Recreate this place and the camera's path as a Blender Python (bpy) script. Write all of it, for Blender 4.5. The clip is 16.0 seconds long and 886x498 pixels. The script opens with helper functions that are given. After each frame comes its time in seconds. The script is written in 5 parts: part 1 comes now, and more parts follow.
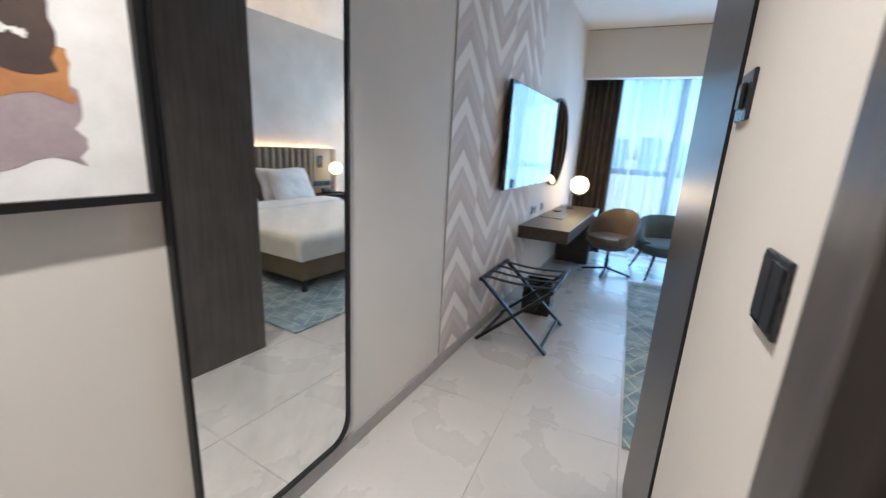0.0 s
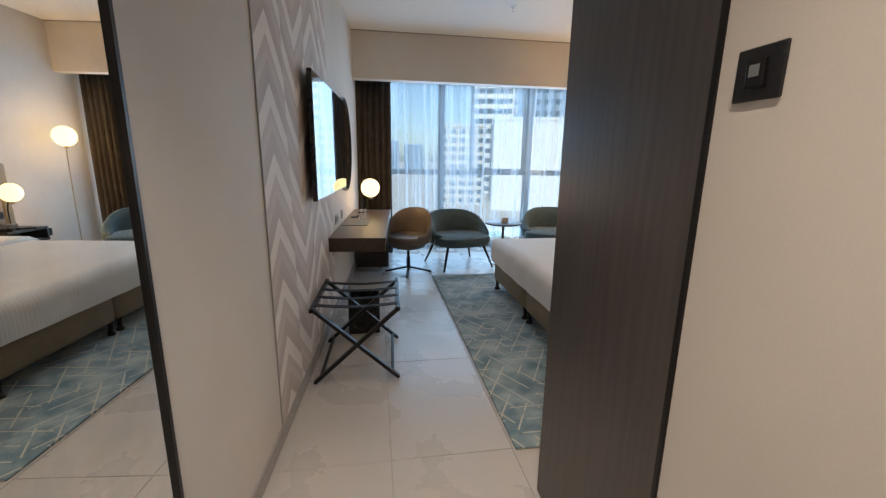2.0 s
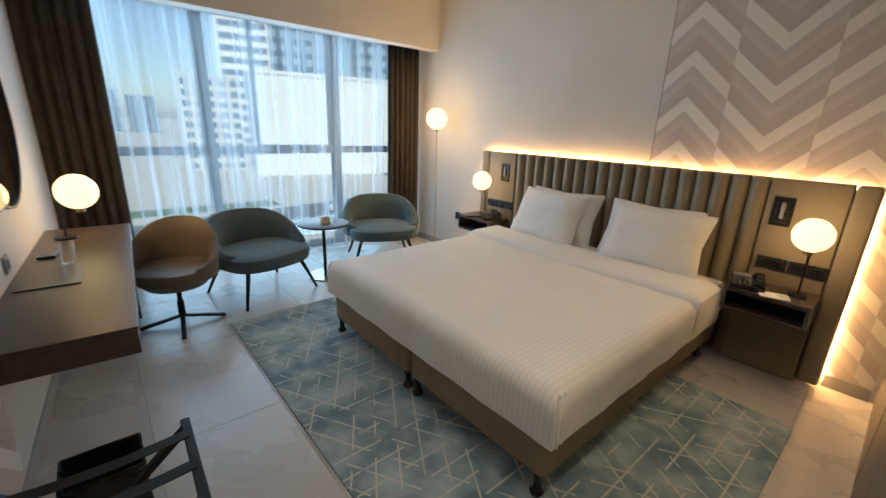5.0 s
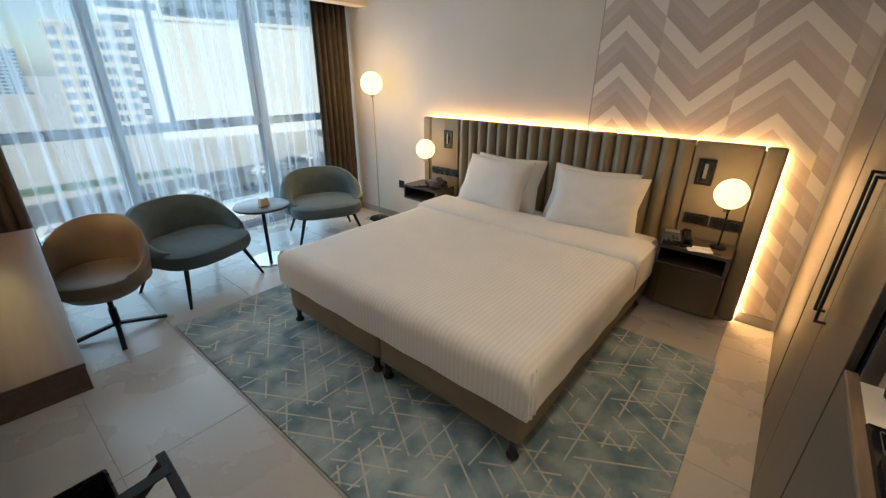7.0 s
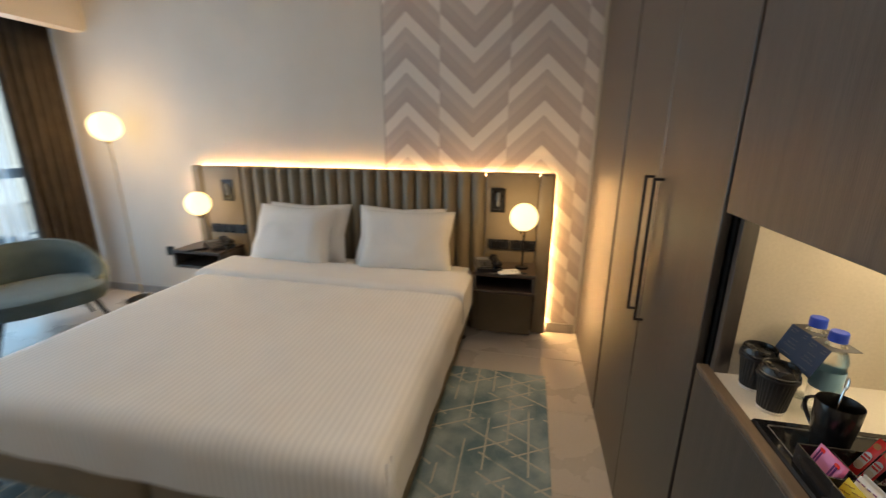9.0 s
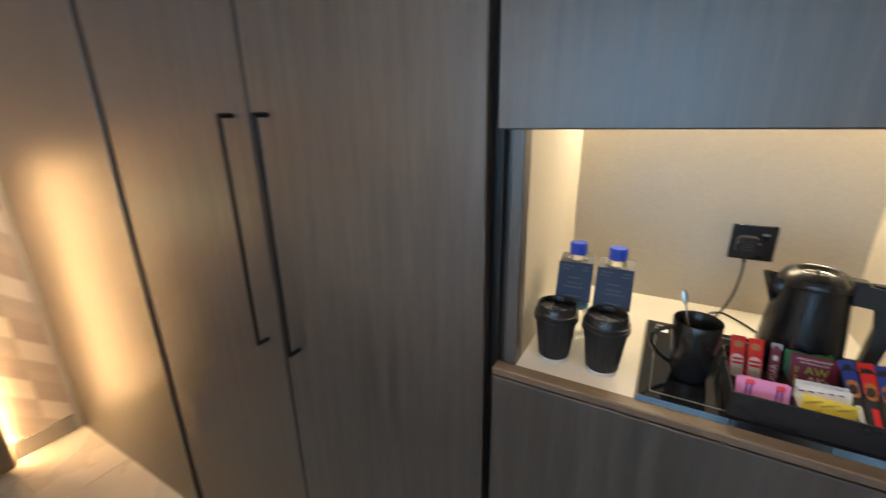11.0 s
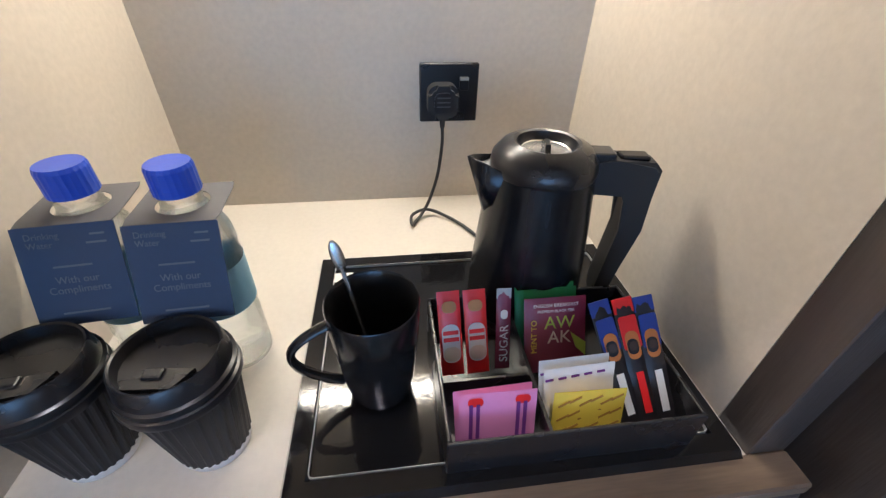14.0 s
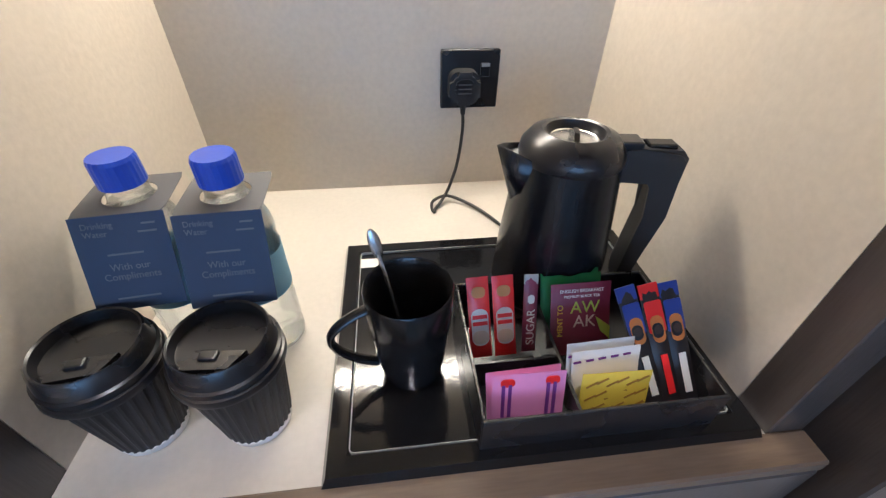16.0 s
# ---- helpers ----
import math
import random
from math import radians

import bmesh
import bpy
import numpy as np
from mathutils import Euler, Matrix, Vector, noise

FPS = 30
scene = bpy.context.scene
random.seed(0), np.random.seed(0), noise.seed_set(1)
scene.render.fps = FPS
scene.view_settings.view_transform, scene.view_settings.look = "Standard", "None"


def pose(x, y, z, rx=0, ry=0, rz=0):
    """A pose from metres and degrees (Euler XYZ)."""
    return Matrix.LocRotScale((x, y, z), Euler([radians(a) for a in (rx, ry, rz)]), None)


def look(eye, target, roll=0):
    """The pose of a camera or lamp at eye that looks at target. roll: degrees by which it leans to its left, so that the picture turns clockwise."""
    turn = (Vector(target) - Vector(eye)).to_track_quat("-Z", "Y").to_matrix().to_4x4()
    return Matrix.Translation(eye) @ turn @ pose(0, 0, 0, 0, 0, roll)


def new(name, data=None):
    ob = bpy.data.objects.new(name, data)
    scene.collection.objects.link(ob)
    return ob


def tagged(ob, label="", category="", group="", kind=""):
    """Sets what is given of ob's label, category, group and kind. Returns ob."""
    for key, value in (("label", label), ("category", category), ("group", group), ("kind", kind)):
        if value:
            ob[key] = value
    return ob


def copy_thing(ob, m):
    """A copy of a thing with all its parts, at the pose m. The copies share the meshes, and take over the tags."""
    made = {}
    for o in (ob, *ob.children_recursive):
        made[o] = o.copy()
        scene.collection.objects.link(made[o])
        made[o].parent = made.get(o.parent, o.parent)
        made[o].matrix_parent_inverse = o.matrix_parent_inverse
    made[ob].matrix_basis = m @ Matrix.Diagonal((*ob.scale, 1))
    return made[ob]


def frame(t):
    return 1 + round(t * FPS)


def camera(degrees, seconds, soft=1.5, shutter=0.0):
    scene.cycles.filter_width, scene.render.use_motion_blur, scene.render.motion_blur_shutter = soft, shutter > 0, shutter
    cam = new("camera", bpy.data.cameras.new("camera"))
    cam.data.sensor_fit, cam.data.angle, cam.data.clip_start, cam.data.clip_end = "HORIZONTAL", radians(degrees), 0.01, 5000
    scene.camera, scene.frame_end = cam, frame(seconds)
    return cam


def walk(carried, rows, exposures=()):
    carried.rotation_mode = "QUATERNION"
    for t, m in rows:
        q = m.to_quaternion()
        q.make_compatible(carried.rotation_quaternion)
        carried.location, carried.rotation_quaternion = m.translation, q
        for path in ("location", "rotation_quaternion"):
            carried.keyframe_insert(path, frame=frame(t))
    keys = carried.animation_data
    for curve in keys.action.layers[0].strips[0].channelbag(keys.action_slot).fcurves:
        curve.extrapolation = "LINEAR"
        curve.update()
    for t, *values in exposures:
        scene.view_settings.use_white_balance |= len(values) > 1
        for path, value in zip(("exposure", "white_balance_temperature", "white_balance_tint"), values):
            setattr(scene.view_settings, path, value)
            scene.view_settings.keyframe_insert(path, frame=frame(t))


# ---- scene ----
cam = camera(95.0, 16.0, soft=1.3, shutter=0.45)
PATH = [
    (0, (0.774, 1.926, 1.428), (-0.01, 3.7, 0.939), 3.2),
    (0.5, (0.553, 2.037, 1.463), (0.177, 3.934, 0.955), 2.4),
    (1, (0.367, 2.121, 1.463), (0.376, 4.055, 0.952), 1.3),
    (1.5, (0.301, 2.213, 1.446), (0.545, 4.142, 0.977), 0.8),
    (2, (0.291, 2.252, 1.397), (0.607, 4.18, 0.968), 0.8),
    (2.5, (0.315, 2.29, 1.401), (0.656, 4.209, 0.952), 1.1),
    (3, (0.334, 2.445, 1.48), (0.703, 4.358, 1.03), 1.4),
    (3.5, (0.289, 2.787, 1.489), (0.824, 4.663, 1.05), 2.0),
    (4, (0.287, 3.215, 1.515), (1.082, 4.996, 1.07), 2.6),
    (4.5, (0.378, 3.568, 1.552), (1.419, 5.204, 1.063), 2.5),
    (5, (0.322, 3.776, 1.543), (1.573, 5.225, 0.962), 2.1),
    (5.2, (0.309, 3.827, 1.549), (1.608, 5.214, 0.924), 1.9),
    (7.5, (0.274, 3.917, 1.713), (1.718, 5.063, 0.937), 0.6),
    (8, (0.279, 3.949, 1.680), (1.829, 5.003, 0.9815), 0.8),
    (10.5, (1.270, 4.269, 1.424), (2.352, 3.313, 1.018), -1.4),
    (11, (1.383, 4.208, 1.412), (2.081, 2.963, 0.951), -0.9),
    (11.5, (1.420, 4.162, 1.412), (1.754, 2.793, 0.897), -0.8),
    (12, (1.398, 4.097, 1.399), (1.422, 2.703, 0.845), 0.0),
    (12.5, (1.369, 4.053, 1.394), (1.208, 2.679, 0.813), 0.2),
    (12.8, (1.358, 3.99, 1.380), (1.150, 2.620, 0.765), 0.8),
    (13, (1.326, 3.845, 1.325), (1.084, 2.527, 0.652), 1.4),
    (13.5, (1.294, 3.737, 1.321), (1.107, 2.524, 0.459), 2.0),
    (14, (1.296, 3.743, 1.311), (1.124, 2.551, 0.416), 1.6),
    (14.5, (1.308, 3.744, 1.317), (1.147, 2.560, 0.409), 1.3),
    (15, (1.313, 3.748, 1.320), (1.158, 2.578, 0.394), 1.3),
    (15.5, (1.314, 3.750, 1.318), (1.167, 2.593, 0.374), 0.9),
    (16, (1.317, 3.747, 1.319), (1.170, 2.589, 0.377), 0.9),
]
EXPOSURES = [(0, 1.02, 5600, 9), (0.7, 0.55, 6000, 10), (1.5, 0.38, 6050, 11), (2.5, 0.42, 7300, 16), (3.5, 0.42, 7300, 13), (5, 0.36, 7100, 11), (8, 0.36, 7500, 11), (10.5, 0.68, 6300, 10), (11.5, 1.0, 6400, 10), (12.5, 1.05, 6600, 11), (13.5, 0.72, 5250, 16), (14.5, 0.9, 5200, 17), (16, 0.9, 5200, 17)]
walk(cam, [(t, look(eye, target, roll)) for t, eye, target, roll in PATH], EXPOSURES)

# ---- world, sun, large lights ----
world = bpy.data.worlds.new("sky")
world.use_nodes = True
scene.world = world
wn = world.node_tree
sky = wn.nodes.new("ShaderNodeTexSky")
sky.sky_type = "NISHITA"
sky.sun_disc = False
sky.sun_elevation = radians(48)
sky.sun_rotation = radians(200)
wn.links.new(sky.outputs[0], wn.nodes["Background"].inputs[0])
wn.nodes["Background"].inputs[1].default_value = 0.078


def lamp(name, kind, m, energy, color, **kw):
    d = bpy.data.lights.new(name, kind)
    d.energy, d.color = energy, color
    for k, v in kw.items():
        if k == "size":
            d.size = v
        elif k == "size_y":
            d.shape, d.size_y = "RECTANGLE", v
        elif k == "radius":
            d.shadow_soft_size = v
        elif k == "angle":
            d.angle = v
        elif k == "spot":
            d.spot_size, d.spot_blend = v, 0.7
    ob = new(name, d)
    ob.matrix_world = m
    return ob


WARM = (1.0, 0.62, 0.27)
lamp("sun", "SUN", look((-8, -30, 34), (0, 0, 0)), 3.4, (1.0, 0.95, 0.88), angle=radians(0.5))
# sky light entering by the window opening
lamp("window_skylight", "AREA", look((1.85, 8.58, 1.3), (1.85, 4.0, 0.9)), 56, (0.44, 0.71, 1.0), size=2.9, size_y=2.3)

# ---- materials ----


def material(name, c1, c2=None, rough=0.6, metal=0.0, scale=6.0, stretch=(1, 1, 1), fine=90.0, fine_mix=0.12, bump=0.05, coat=0.0, spec=0.5, contrast=(0.35, 0.65), sheen=0.0, tint=0.0):
    """Two-scale noise between two base colours, roughness variation and fine relief."""
    m = bpy.data.materials.new(name)
    m.use_nodes = True
    t = m.node_tree
    n, k = t.nodes, t.links
    b = n["Principled BSDF"]
    c2 = c2 or tuple(min(1, v * 0.86) for v in c1)
    tc = n.new("ShaderNodeTexCoord")
    mp = n.new("ShaderNodeMapping")
    mp.inputs["Scale"].default_value = stretch
    k.new(tc.outputs["Object"], mp.inputs[0])
    n1 = n.new("ShaderNodeTexNoise")
    n1.inputs["Scale"].default_value, n1.inputs["Detail"].default_value = scale, 5
    n2 = n.new("ShaderNodeTexNoise")
    n2.inputs["Scale"].default_value, n2.inputs["Detail"].default_value = fine, 3
    for q in (n1, n2):
        k.new(mp.outputs[0], q.inputs["Vector"])
    r = n.new("ShaderNodeValToRGB")
    r.color_ramp.elements[0].position, r.color_ramp.elements[1].position = contrast
    r.color_ramp.elements[0].color, r.color_ramp.elements[1].color = (*c1, 1), (*c2, 1)
    k.new(n1.outputs[0], r.inputs[0])
    mx = n.new("ShaderNodeMixRGB")
    mx.blend_type = "MULTIPLY"
    mx.inputs[0].default_value = fine_mix * 2
    k.new(r.outputs[0], mx.inputs[1])
    k.new(n2.outputs[0], mx.inputs[2])
    out = mx.outputs[0]
    if tint:
        oi = n.new("ShaderNodeObjectInfo")
        hs = n.new("ShaderNodeHueSaturation")
        mr = n.new("ShaderNodeMapRange")
        mr.inputs[3].default_value, mr.inputs[4].default_value = 1 - tint, 1 + tint
        k.new(oi.outputs["Random"], mr.inputs[0])
        k.new(mr.outputs[0], hs.inputs["Value"])
        k.new(out, hs.inputs["Color"])
        out = hs.outputs[0]
    k.new(out, b.inputs["Base Color"])
    rr = n.new("ShaderNodeMapRange")
    rr.inputs[3].default_value, rr.inputs[4].default_value = max(0.02, rough - 0.07), min(1, rough + 0.07)
    k.new(n1.outputs[0], rr.inputs[0])
    k.new(rr.outputs[0], b.inputs["Roughness"])
    b.inputs["Metallic"].default_value = metal
    b.inputs["Coat Weight"].default_value = coat
    b.inputs["Specular IOR Level"].default_value = spec
    b.inputs["Sheen Weight"].default_value = sheen
    if bump:
        bp = n.new("ShaderNodeBump")
        bp.inputs["Strength"].default_value, bp.inputs["Distance"].default_value = bump, 0.004
        k.new(n2.outputs[0], bp.inputs["Height"])
        k.new(bp.outputs[0], b.inputs["Normal"])
    return m


def glowing(name, color, strength):
    m = bpy.data.materials.new(name)
    m.use_nodes = True
    b = m.node_tree.nodes["Principled BSDF"]
    b.inputs["Base Color"].default_value = (*color, 1)
    b.inputs["Emission Color"].default_value = (*color, 1)
    b.inputs["Emission Strength"].default_value = strength
    return m


def chevron(name, half=0.515, period=0.31):
    """Printed wall covering of broken zigzag stripes in mauve, taupe and off-white (local y along the wall, z up)."""
    m = bpy.data.materials.new(name)
    m.use_nodes = True
    t = m.node_tree
    n, k = t.nodes, t.links

    def op(kind, a, b=None):
        q = n.new("ShaderNodeMath")
        q.operation = kind
        for i, v in enumerate((a, b)):
            if v is None:
                continue
            if isinstance(v, (int, float)):
                q.inputs[i].default_value = v
            else:
                k.new(v, q.inputs[i])
        return q.outputs[0]

    tc = n.new("ShaderNodeTexCoord")
    sp = n.new("ShaderNodeSeparateXYZ")
    k.new(tc.outputs["Object"], sp.inputs[0])
    y, z = sp.outputs[1], sp.outputs[2]
    d = op("PINGPONG", op("ADD", y, 0.17), half)
    # the stacks of peaks and of valleys are cut apart, one slipped by a third of a stripe
    valley = op("GREATER_THAN", d, half * 0.5)
    rise = op("ADD", z, op("MULTIPLY", d, 0.93))
    u = op("DIVIDE", op("ADD", rise, op("MULTIPLY", valley, 0.096)), period)
    band = op("FRACT", u)
    r = n.new("ShaderNodeValToRGB")
    r.color_ramp.interpolation = "CONSTANT"
    stops = ((0.0, (0.50, 0.435, 0.405)), (0.18, (0.57, 0.505, 0.47)), (0.34, (0.535, 0.475, 0.45)), (0.516, (0.735, 0.69, 0.645)), (0.839, (0.475, 0.41, 0.385)))
    e = r.color_ramp.elements
    e[0].position, e[0].color = stops[0][0], (*stops[0][1], 1)
    e[1].position, e[1].color = stops[4][0], (*stops[4][1], 1)
    for p, c in stops[1:4]:
        q = e.new(p)
        q.color = (*c, 1)
    k.new(band, r.inputs[0])
    no = n.new("ShaderNodeTexNoise")
    no.inputs["Scale"].default_value, no.inputs["Detail"].default_value = 140, 3
    k.new(tc.outputs["Object"], no.inputs["Vector"])
    mx = n.new("ShaderNodeMixRGB")
    mx.blend_type, mx.inputs[0].default_value = "SOFT_LIGHT", 0.25
    k.new(r.outputs[0], mx.inputs[1])
    k.new(no.outputs[0], mx.inputs[2])
    b = n["Principled BSDF"]
    k.new(mx.outputs[0], b.inputs["Base Color"])
    b.inputs["Roughness"].default_value = 0.7
    bp = n.new("ShaderNodeBump")
    bp.inputs["Strength"].default_value, bp.inputs["Distance"].default_value = 0.12, 0.002
    k.new(no.outputs[0], bp.inputs["Height"])
    k.new(bp.outputs[0], b.inputs["Normal"])
    return m


def carpet(name):
    """Mottled teal pile with a net of pale straight lines."""
    m = bpy.data.materials.new(name)
    m.use_nodes = True
    t = m.node_tree
    n, k = t.nodes, t.links
    tc = n.new("ShaderNodeTexCoord")

    def op(kind, p, q=None):
        o = n.new("ShaderNodeMath")
        o.operation = kind
        for i, val in enumerate((p, q)):
            if val is None:
                continue
            if isinstance(val, (int, float)):
                o.inputs[i].default_value = val
            else:
                k.new(val, o.inputs[i])
        return o.outputs[0]

    sp = n.new("ShaderNodeSeparateXYZ")
    k.new(tc.outputs["Object"], sp.inputs[0])
    total = None
    for num, (ang, gap, run) in enumerate(((90, 0.11, 0.127), (30, 0.11, 0.127), (-30, 0.11, 0.127))):
        ca, sa = math.cos(radians(ang)), math.sin(radians(ang))
        u = op("DIVIDE", op("ADD", op("MULTIPLY", sp.outputs[0], ca), op("MULTIPLY", sp.outputs[1], sa)), gap)
        w = op("DIVIDE", op("ADD", op("MULTIPLY", sp.outputs[0], -sa), op("MULTIPLY", sp.outputs[1], ca)), run)
        thin = op("LESS_THAN", op("ABSOLUTE", op("SUBTRACT", op("FRACT", u), 0.5)), 0.046)
        cell = n.new("ShaderNodeCombineXYZ")
        k.new(op("FLOOR", u), cell.inputs[0])
        k.new(op("FLOOR", op("ADD", w, op("MULTIPLY", op("FLOOR", u), 0.5))), cell.inputs[1])
        cell.inputs[2].default_value = num * 7.0
        rnd = n.new("ShaderNodeTexWhiteNoise")
        k.new(cell.outputs[0], rnd.inputs[0])
        line = op("MULTIPLY", thin, op("GREATER_THAN", rnd.outputs[0], 0.44))
        total = line if total is None else op("MAXIMUM", total, line)
    br = n.new("ShaderNodeTexNoise")
    br.inputs["Scale"].default_value = 9
    big = n.new("ShaderNodeTexNoise")
    big.inputs["Scale"].default_value, big.inputs["Detail"].default_value = 5.5, 9
    pile = n.new("ShaderNodeTexNoise")
    pile.inputs["Scale"].default_value, pile.inputs["Detail"].default_value = 260, 2
    for q in (br, big, pile):
        k.new(tc.outputs["Object"], q.inputs["Vector"])
    gate = n.new("ShaderNodeMapRange")
    gate.inputs[1].default_value, gate.inputs[2].default_value = 0.30, 0.45
    k.new(br.outputs[0], gate.inputs[0])
    mul = n.new("ShaderNodeMath")
    mul.operation = "MULTIPLY"
    k.new(total, mul.inputs[0])
    k.new(gate.outputs[0], mul.inputs[1])
    r = n.new("ShaderNodeValToRGB")
    r.color_ramp.elements[0].position, r.color_ramp.elements[1].position = 0.35, 0.66
    r.color_ramp.elements[0].color, r.color_ramp.elements[1].color = (0.165, 0.275, 0.325, 1), (0.46, 0.57, 0.60, 1)
    k.new(big.outputs[0], r.inputs[0])
    mx = n.new("ShaderNodeMixRGB")
    mx.inputs[2].default_value = (0.64, 0.64, 0.58, 1)
    k.new(mul.outputs[0], mx.inputs[0])
    k.new(r.outputs[0], mx.inputs[1])
    m2 = n.new("ShaderNodeMixRGB")
    m2.blend_type, m2.inputs[0].default_value = "MULTIPLY", 0.4
    k.new(mx.outputs[0], m2.inputs[1])
    k.new(pile.outputs[0], m2.inputs[2])
    b = n["Principled BSDF"]
    k.new(m2.outputs[0], b.inputs["Base Color"])
    b.inputs["Roughness"].default_value = 0.95
    b.inputs["Specular IOR Level"].default_value = 0.1
    b.inputs["Sheen Weight"].default_value = 0.2
    bp = n.new("ShaderNodeBump")
    bp.inputs["Strength"].default_value, bp.inputs["Distance"].default_value = 0.6, 0.006
    k.new(pile.outputs[0], bp.inputs["Height"])
    k.new(bp.outputs[0], b.inputs["Normal"])
    return m


def sheer(name):
    m = bpy.data.materials.new(name)
    m.use_nodes = True
    t = m.node_tree
    n, k = t.nodes, t.links
    n.remove(n["Principled BSDF"])
    tr = n.new("ShaderNodeBsdfTransparent")
    tr.inputs[0].default_value = (0.88, 0.95, 0.98, 1)
    tl = n.new("ShaderNodeBsdfTranslucent")
    tl.inputs[0].default_value = (0.70, 0.85, 0.97, 1)
    df = n.new("ShaderNodeBsdfDiffuse")
    df.inputs[0].default_value = (0.82, 0.84, 0.86, 1)
    m1, m2 = n.new("ShaderNodeMixShader"), n.new("ShaderNodeMixShader")
    m1.inputs[0].default_value = 0.45
    k.new(tl.outputs[0], m1.inputs[1])
    k.new(df.outputs[0], m1.inputs[2])
    tc = n.new("ShaderNodeTexCoord")
    mp = n.new("ShaderNodeMapping")
    mp.inputs["Scale"].default_value = (7, 7, 0.15)
    no = n.new("ShaderNodeTexNoise")
    no.inputs["Scale"].default_value = 2.0
    mr = n.new("ShaderNodeMapRange")
    mr.inputs[1].default_value, mr.inputs[2].default_value = 0.35, 0.68
    mr.inputs[3].default_value, mr.inputs[4].default_value = 0.05, 0.42
    k.new(tc.outputs["Object"], mp.inputs[0])
    k.new(mp.outputs[0], no.inputs["Vector"])
    k.new(no.outputs[0], mr.inputs[0])
    k.new(mr.outputs[0], m2.inputs[0])
    k.new(tr.outputs[0], m2.inputs[1])
    k.new(m1.outputs[0], m2.inputs[2])
    k.new(m2.outputs[0], n["Material Output"].inputs[0])
    return m


def glassy(name, color=(1, 1, 1), rough=0.0, ior=1.45, clear=0.0):
    """Glass; clear mixes in plain see-through for thin panes and films."""
    m = bpy.data.materials.new(name)
    m.use_nodes = True
    t = m.node_tree
    b = t.nodes["Principled BSDF"]
    b.inputs["Base Color"].default_value = (*color, 1)
    b.inputs["Roughness"].default_value = rough
    b.inputs["IOR"].default_value = ior
    b.inputs["Transmission Weight"].default_value = 1.0
    if clear:
        tr = t.nodes.new("ShaderNodeBsdfTransparent")
        tr.inputs[0].default_value = (*color, 1)
        mx = t.nodes.new("ShaderNodeMixShader")
        mx.inputs[0].default_value = clear
        t.links.new(b.outputs[0], mx.inputs[1])
        t.links.new(tr.outputs[0], mx.inputs[2])
        t.links.new(mx.outputs[0], t.nodes["Material Output"].inputs[0])
    return m


def plain(name, color, rough=0.5, metal=0.0):
    return material(name, color, tuple(v * 0.9 for v in color), rough, metal, scale=14, fine=200, fine_mix=0.04, bump=0.02)


PAINT = material("grey_beige_paint", (0.66, 0.625, 0.58), (0.62, 0.585, 0.54), 0.75, scale=1.6, fine=240, fine_mix=0.05, bump=0.06)
CEIL = material("white_ceiling_paint", (0.78, 0.77, 0.75), (0.75, 0.74, 0.72), 0.85, scale=1.2, fine=200, fine_mix=0.03, bump=0.03)
TILE = material("pale_porcelain_tile", (0.535, 0.51, 0.48), (0.50, 0.475, 0.447), 0.28, scale=2.4, fine=130, fine_mix=0.06, bump=0.015, tint=0.02, contrast=(0.15, 0.85))
GROUT = plain("grey_grout", (0.40, 0.38, 0.36), 0.9)
WOOD = material("dark_stained_oak", (0.042, 0.034, 0.031), (0.098, 0.081, 0.073), 0.36, scale=5, stretch=(9, 9, 0.55), fine=60, fine_mix=0.26, bump=0.09, contrast=(0.3, 0.72), spec=1.0)
WOOD_H = material("dark_stained_oak_flat", (0.055, 0.038, 0.030), (0.10, 0.072, 0.055), 0.33, scale=5, stretch=(9, 0.55, 9), fine=60, fine_mix=0.24, bump=0.05, contrast=(0.3, 0.72))
WOOD_E = material("oak_edge_band", (0.15, 0.105, 0.07), (0.21, 0.15, 0.10), 0.45, scale=6, stretch=(0.7, 8, 8), fine=60, fine_mix=0.2, bump=0.05)
BASEB = plain("grey_skirting", (0.36, 0.34, 0.325), 0.5)
BLACK = plain("black_metal", (0.012, 0.012, 0.013), 0.35, 0.4)
BLACKP = plain("black_plastic", (0.014, 0.014, 0.016), 0.28)
BLACKG = plain("black_gloss_melamine", (0.008, 0.008, 0.009), 0.07)
BLACKC = plain("black_card", (0.014, 0.014, 0.015), 0.55)
CERAM = material("black_satin_stoneware", (0.010, 0.010, 0.011), (0.014, 0.014, 0.015), 0.22, scale=20, fine=260, fine_mix=0.05, bump=0.03)
KETTLE = material("black_brushed_steel", (0.012, 0.013, 0.016), (0.02, 0.021, 0.024), 0.24, 0.35, scale=6, stretch=(20, 20, 1), fine=80, fine_mix=0.1, bump=0.02)
STEEL = plain("brushed_steel", (0.55, 0.55, 0.54), 0.25, 1.0)
CHROME = plain("chrome", (0.75, 0.75, 0.75), 0.08, 1.0)
GOLD = plain("champagne_metal", (0.50, 0.38, 0.24), 0.3, 1.0)
LEATHER = material("tan_leather", (0.185, 0.146, 0.112), (0.15, 0.118, 0.09), 0.42, scale=5, fine=170, fine_mix=0.12, bump=0.16)
TEAL = material("teal_bouclé_fabric", (0.098, 0.146, 0.156), (0.130, 0.186, 0.196), 0.9, scale=9, fine=300, fine_mix=0.3, bump=0.5, spec=0.15, sheen=0.25)
BEDFAB = material("taupe_upholstery", (0.30, 0.238, 0.165), (0.26, 0.205, 0.142), 0.65, scale=5, fine=260, fine_mix=0.16, bump=0.2, spec=0.25)
